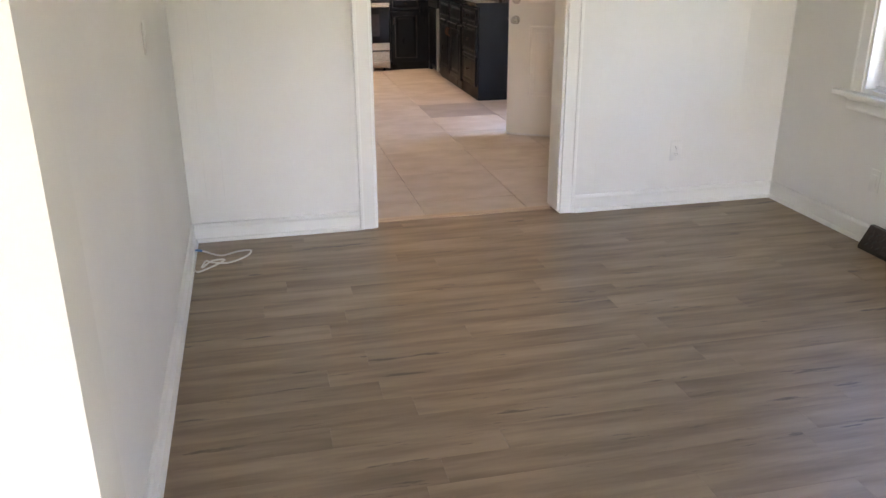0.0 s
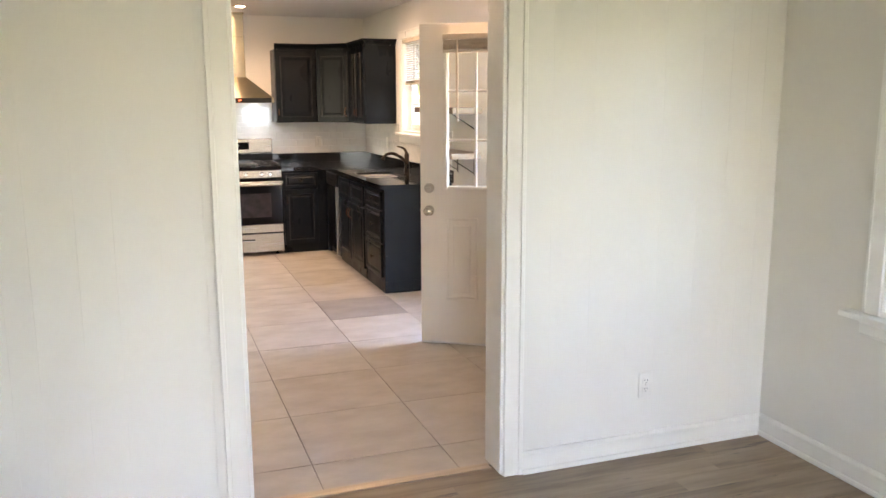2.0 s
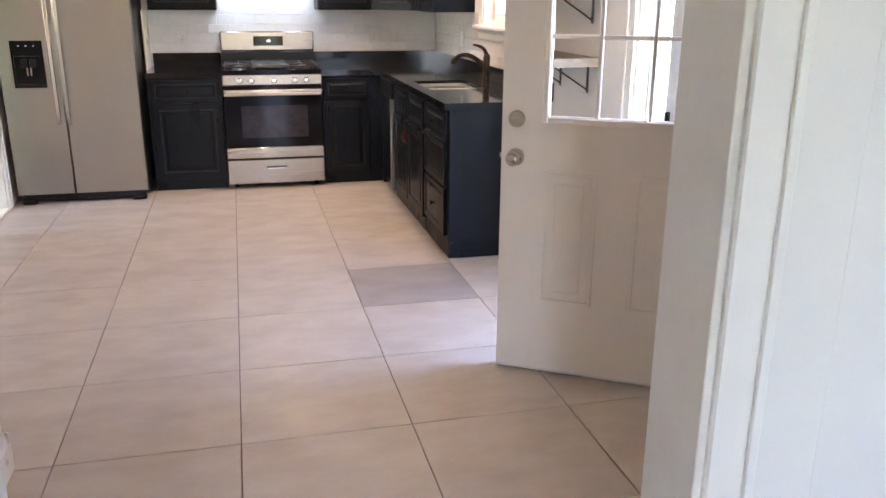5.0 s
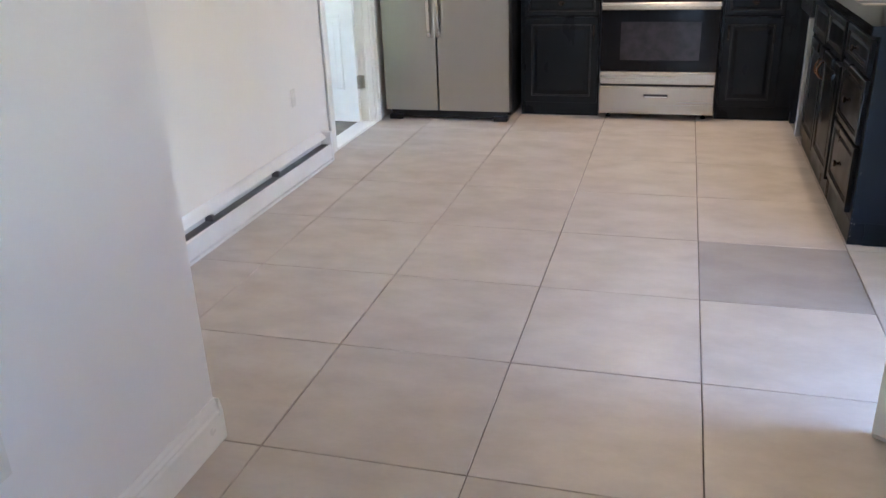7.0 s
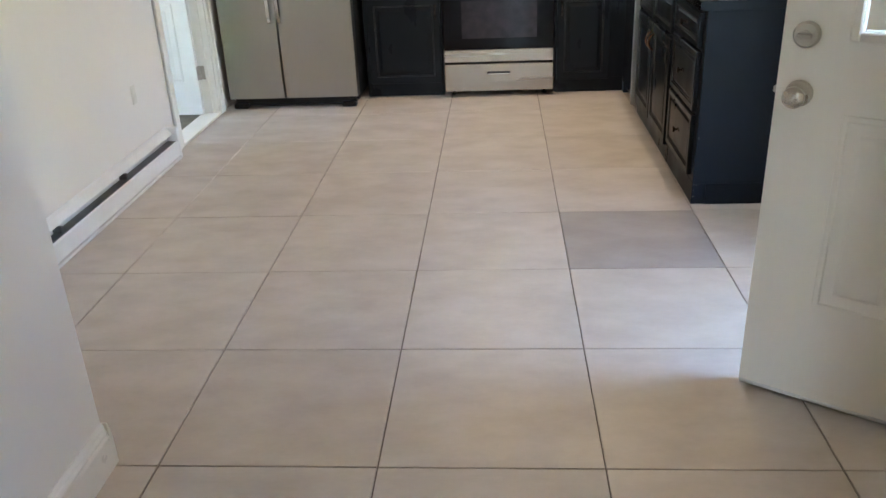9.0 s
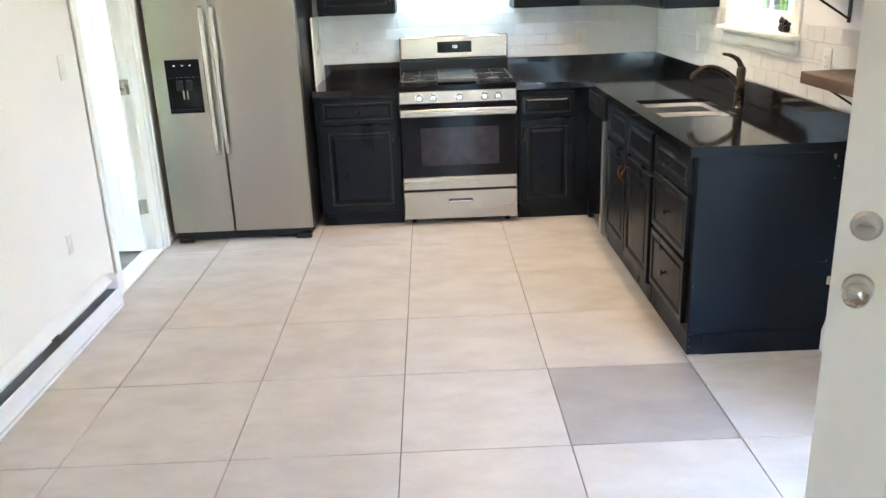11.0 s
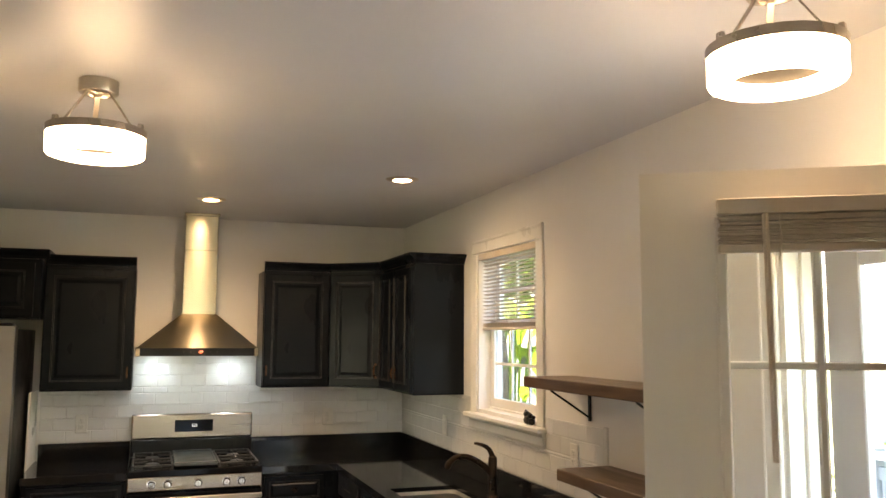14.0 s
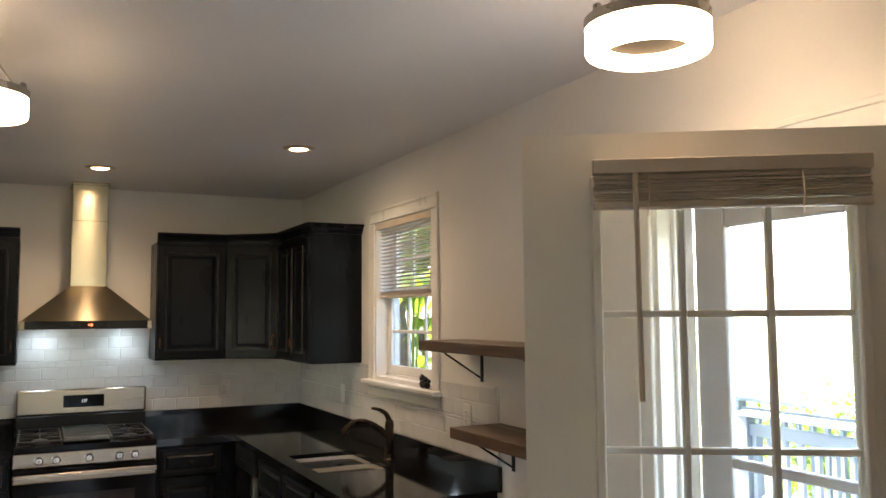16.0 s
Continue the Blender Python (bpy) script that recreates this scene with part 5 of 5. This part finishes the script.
def railing(m, length):
    o = thing("deck_railing", m, "grey blue painted deck railing with balusters", "railing", "deck railings")
    part("cap", box(0, length, -0.07, 0.07, 0.92, 0.955, 0.005), M_DECK, o)
    part("top_rail", box(0.045, length - 0.045, -0.02, 0.02, 0.78, 0.87, 0.004), M_DECK, o)
    part("bottom_rail", box(0.045, length - 0.045, -0.02, 0.02, 0.05, 0.14, 0.004), M_DECK, o)
    for x in (0.0, length - 0.09):
        part("post", box(x, x + 0.09, -0.045, 0.045, 0.0, 0.919, 0.004), M_DECK, o)
    n = int(length / 0.13)
    for k in range(1, n):
        x = k * length / n
        part("baluster", box(x - 0.018, x + 0.018, -0.0195, 0.0195, 0.141, 0.779, 0.002), M_DECK, o)
    return o


railing(pose(5.25, -3.6, -0.03, 0, 0, 90), 3.1)
railing(pose(4.45, -3.6, -0.03, 0, 0, 90), 2.26)
# storm door in the outer face of the opening
storm = thing("storm_door", pose(EAST + 0.1575, -3.868, 0.03, 0, 0, FACE_WEST), "closed grey framed full glass storm door", "storm door")
SW, SH = 0.894, 2.02
part("stile", box(0.0, 0.128, 0, 0.03, 0, SH, 0.004), M_SIDING, storm)
part("stile", box(SW - 0.128, SW, 0, 0.03, 0, SH, 0.004), M_SIDING, storm)
part("rail", box(0.1285, SW - 0.1285, 0.001, 0.029, SH - 0.132, SH, 0.004), M_SIDING, storm)
part("rail", box(0.1285, SW - 0.1285, 0.001, 0.029, 0, 0.20, 0.004), M_SIDING, storm)
part("rail", box(0.1285, SW - 0.1285, 0.001, 0.029, 1.148, 1.178, 0.004), M_SIDING, storm)
for z0, z1 in ((0.2, 1.148), (1.178, SH - 0.132)):
    part("pane", box(0.127, SW - 0.127, 0.013, 0.017, z0 - 0.002, z1 + 0.002), M_GLASS, storm).visible_shadow = False
part("latch", boxes([(0.03, 0.055, -0.022, 0.0, 0.86, 0.96), (0.035, 0.05, -0.042, -0.020, 0.90, 0.915)], 0.005), M_BLACK, storm, "black storm door latch")


def leaf_cloud(rng, centre, radius, count, size, squash=0.8):
    """Loose leaves scattered in clumps through an uneven crown."""
    verts, faces = [], []
    c = Vector(centre)
    clumps = [c + Vector((rng.gauss(0, 0.45), rng.gauss(0, 0.45), rng.gauss(0, 0.36 * squash))) * radius for _ in range(26)]
    for k in range(count):
        p = clumps[k % len(clumps)] + Vector((rng.gauss(0, 1), rng.gauss(0, 1), rng.gauss(0, 0.8))) * radius * 0.17
        d = Vector((rng.gauss(0, 1), rng.gauss(0, 1), rng.gauss(0, 0.6))).normalized()
        s = d.cross(Vector((rng.gauss(0, 1), rng.gauss(0, 1), rng.gauss(0, 1)))).normalized()
        ln, wd = size * rng.uniform(0.7, 1.3), size * rng.uniform(0.28, 0.45)
        i = len(verts)
        n = d.cross(s) * wd * 0.3
        verts += [p, p + d * ln * 0.5 + s * wd + n, p + d * ln, p + d * ln * 0.5 - s * wd + n]
        faces += [(i, i + 1, i + 2), (i, i + 2, i + 3)]
    return verts, faces


def tree(x, y, height, radius, seed, count, size, material, label):
    rng = random.Random(seed)
    o = thing("tree", pose(x, y, -0.76), label, "tree", "garden trees")
    top = height - radius * 0.7
    trunk = tube(curve_points([(0, 0, 0), (0.05, 0.03, top * 0.4), (-0.04, 0.06, top * 0.75), (0.02, 0, top)], 5), [0.15 - 0.10 * i / 15 for i in range(16)], 9)
    for k in range(7):
        a, z = k * 2.4, top * (0.5 + 0.07 * k)
        e = Vector((math.cos(a) * radius * 0.7, math.sin(a) * radius * 0.7, z + radius * 0.5))
        join(trunk, tube([(0, 0, z), (e.x * 0.5, e.y * 0.5, z + radius * 0.32), e], [0.055, 0.035, 0.012], 6))
    part("trunk", trunk, M_BARK, o, smooth=True)
    v, f = leaf_cloud(rng, (0, 0, height - radius * 0.6), radius, count, size)
    me = bpy.data.meshes.new("crown")
    me.from_pydata(v, [], f)
    me.materials.append(material)
    new("crown", me).parent = o
    return o


tree(3.7, 3.3, 5.2, 2.0, 3, 9000, 0.13, M_LEAF, "leafy green tree outside the kitchen window")
tree(5.2, 7.2, 6.5, 2.6, 8, 9000, 0.15, M_LEAF, "tall leafy green garden tree")
tree(11.5, -8.5, 5.0, 2.2, 12, 5000, 0.14, M_LEAF, "leafy green tree behind the deck")
# broad leaved plant near the kitchen window
plant = thing("broad_leaf_plant", pose(2.40, 0.10, -0.76), "broad leaved bright green plant by the window", "plant")
rng = random.Random(21)
for k in range(15):
    a, z = rng.uniform(0, 6.28), rng.uniform(1.75, 2.85)
    c, s = math.cos(a), math.sin(a)
    stem = (c * 0.1, s * 0.1, z - 0.25)
    ln, wd = rng.uniform(0.28, 0.42), rng.uniform(0.09, 0.14)
    rows = []
    bm = bmesh.new()
    for i in range(7):
        u = i / 6
        r = 0.14 + ln * u
        h = z + 0.16 * math.sin(u * 2.6) - 0.24 * u * u
        half = wd * math.sin(math.pi * (0.06 + 0.93 * u)) ** 0.8
        rows.append([bm.verts.new((c * r - s * q * half, s * r + c * q * half, h + abs(q) * 0.03)) for q in (-1, 0, 1)])
    for p, q in zip(rows, rows[1:]):
        for i in range(2):
            bm.faces.new([p[i], p[i + 1], q[i + 1], q[i]])
    part("leaf", bm, M_BIGLEAF, plant, smooth=True)
    part("stalk", tube([(c * 0.03, s * 0.03, 0), (c * 0.05, s * 0.05, z * 0.6), (c * 0.15, s * 0.15, z)], [0.016, 0.012, 0.006], 6), M_BIGLEAF, plant)
for i, (x, y) in enumerate(((6.3, -1.6), (6.9, -0.2), (6.1, -3.2))):
    v, f = leaf_cloud(random.Random(40 + i), (0, 0, 1.05), 0.85, 2600, 0.07, 0.8)
    me = bpy.data.meshes.new("shrub")
    me.from_pydata(v, [], f)
    me.materials.append(M_LEAF)
    o = tagged(new("shrub", me), "low green shrub behind the deck railing", "shrub", "garden shrubs")
    o.matrix_world = pose(x, y, -0.76)

# ---- wall boards of the living room's end wall ----
rng = random.Random(2)


def wall_boards(x0, x1, z0, z1):
    x = x0
    while x < x1 - 0.004:
        w = min(rng.choice((0.09, 0.12, 0.15, 0.19)), x1 - x)
        if x1 - x - w < 0.04:
            w = x1 - x
        ob = part("wall_board", box(x + 0.0001, x + w - 0.0001, -6.265, -6.2575, z0, z1, 0.0002), M_WALL, wall_south)
        x += w


wall_boards(-1.603, -0.645, 0.001, CEIL - 0.001)
wall_boards(0.413, 1.772, 0.001, CEIL - 0.001)
wall_boards(-0.645, 0.413, 2.101, CEIL - 0.001)

# ---- wall tiles ----
TW, THH, GAP = 0.152, 0.0762, 0.0018
tile_cache = {}


def wall_tiles(parent, u0, u1, z0, z1, place, skip=()):
    """Running bond tiles on a wall; place turns (u, z) into a pose whose front looks off the wall."""
    row = 0
    z = z0
    while z < z1 - 0.006:
        h = min(THH, z1 - z) - GAP
        u = u0 - (TW / 2 if row % 2 else 0)
        while u < u1 - 0.006:
            a, b = max(u, u0), min(u + TW, u1)
            mid = (a + b) / 2
            if b - a > 0.012 and not any(s0 < mid < s1 and t0 < z + h / 2 < t1 for s0, s1, t0, t1 in skip):
                key = (round(b - a, 3), round(h, 3))
                if key not in tile_cache:
                    me = bpy.data.meshes.new("wall_tile")
                    w = b - a - GAP
                    bm = rings(w, h, [(0, 0.0), (0, 0.0018), (0.0018, 0.0034), (0.004, 0.0038)])
                    bmesh.ops.recalc_face_normals(bm, faces=bm.faces[:])
                    bm.to_mesh(me), bm.free()
                    me.materials.append(M_SUBWAY)
                    tile_cache[key] = me
                ob = bpy.data.objects.new("wall_tile", tile_cache[key])
                scene.collection.objects.link(ob)
                ob.parent = parent
                ob.matrix_local = place(a + GAP / 2, z + GAP / 2) @ pose(0, 0, 0, rng.uniform(-0.25, 0.25), 0, rng.uniform(-0.25, 0.25))
            u += TW
        z += THH
        row += 1


back_tiles = structure("backsplash_back", boxes([(-0.93, EAST, -0.0025, -0.0005, 1.0, 1.366), (-0.384, 0.406, -0.0025, -0.0005, 1.3665, 1.63)]), M_WGROUT, "white glazed subway tile backsplash behind the range", "backsplash")
wall_tiles(back_tiles, -0.928, EAST - 0.008, 1.021, 1.366, lambda u, z: pose(u, -0.0025, z))
wall_tiles(back_tiles, -0.384, 0.406, 1.368, 1.60, lambda u, z: pose(u, -0.0025, z))
side_tiles = structure("backsplash_side", boxes([(EAST - 0.0025, EAST - 0.0005, -2.85, -0.003, 1.0, 1.235), (EAST - 0.0025, EAST - 0.0005, -1.384, -0.003, 1.2355, 1.366), (EAST - 0.0025, EAST - 0.0005, -2.85, -2.317, 1.2355, 1.335)]), M_WGROUT, "white glazed subway tile backsplash under the window", "backsplash")
wall_tiles(side_tiles, 0.010, 2.85, 1.021, 1.186, lambda u, z: pose(EAST - 0.0025, -u, z, 0, 0, FACE_WEST))
wall_tiles(side_tiles, 0.010, 1.382, 1.1734 + 0.0762 - 0.0598, 1.366, lambda u, z: pose(EAST - 0.0025, -u, z, 0, 0, FACE_WEST))
wall_tiles(side_tiles, 2.317, 2.85, 1.1734 + 0.0762 - 0.0598, 1.335, lambda u, z: pose(EAST - 0.0025, -u, z, 0, 0, FACE_WEST))

part("edge_trim", box(EAST - 0.014, EAST - 0.001, -2.876, -2.8505, 1.021, 1.346, 0.004, 2), M_SUBWAY, side_tiles, "white glazed bullnose at the end of the tiles")

# ---- kitchen floor tiles ----
XL = [WEST - 0.12] + [-0.333 + 0.604 * k for k in range(-2, 4)] + [EAST + 0.15]
YL = [-6.135] + [-4.083 + 0.5965 * k for k in range(-3, 7)] + [0.1]
floor_cache = {}
for i in range(len(XL) - 1):
    for j in range(len(YL) - 1):
        x0, x1, y0, y1 = XL[i], XL[i + 1], YL[j], YL[j + 1]
        if x1 - x0 < 0.01 or y1 - y0 < 0.01:
            continue
        odd = abs((x0 + x1) / 2 - 0.573) < 0.1 and abs((y0 + y1) / 2 + 3.19) < 0.1
        key = (round(x1 - x0, 3), round(y1 - y0, 3), odd)
        if key not in floor_cache:
            w, h = x1 - x0 - 0.004, y1 - y0 - 0.004
            bm = box(-w / 2, w / 2, -h / 2, h / 2, -0.007, 0.0, 0.0014)
            me = bpy.data.meshes.new("floor_tile")
            bmesh.ops.recalc_face_normals(bm, faces=bm.faces[:])
            bm.to_mesh(me), bm.free()
            me.materials.append(M_TILED if odd else M_TILE)
            floor_cache[key] = me
        ob = bpy.data.objects.new("floor_tile", floor_cache[key])
        scene.collection.objects.link(ob)
        ob.parent = floor_kitchen
        ob.matrix_local = pose((x0 + x1) / 2, (y0 + y1) / 2, rng.uniform(-0.0006, 0.0004))
        if odd:
            ob["label"] = "darker grey floor tile"

# ---- living room planks ----
PW, PL = 0.125, 1.22
plank_cache = {}
y = -6.162
row = 0
while y > -12.4:
    x = -2.72 - rng.uniform(0.1, PL - 0.1)
    while x < 1.77:
        a, b = max(x, -2.6), min(x + PL, 1.77)
        if y > -9.4:
            a = max(a, -1.605)
        if b - a > 0.03:
            key = (round(b - a, 2))
            if key not in plank_cache:
                w = b - a - 0.0003
                bm = box(-w / 2, w / 2, -PW / 2 + 0.00015, PW / 2 - 0.00015, -0.006, 0.0, 0.0003)
                me = bpy.data.meshes.new("plank")
                bmesh.ops.recalc_face_normals(bm, faces=bm.faces[:])
                bm.to_mesh(me), bm.free()
                me.materials.append(M_PLANK)
                plank_cache[key] = me
            ob = bpy.data.objects.new("plank", plank_cache[key])
            scene.collection.objects.link(ob)
            ob.parent = floor_room
            ob.matrix_local = pose((a + b) / 2, y - PW / 2, 0.0)
        x += PL
    y -= PW
    row += 1
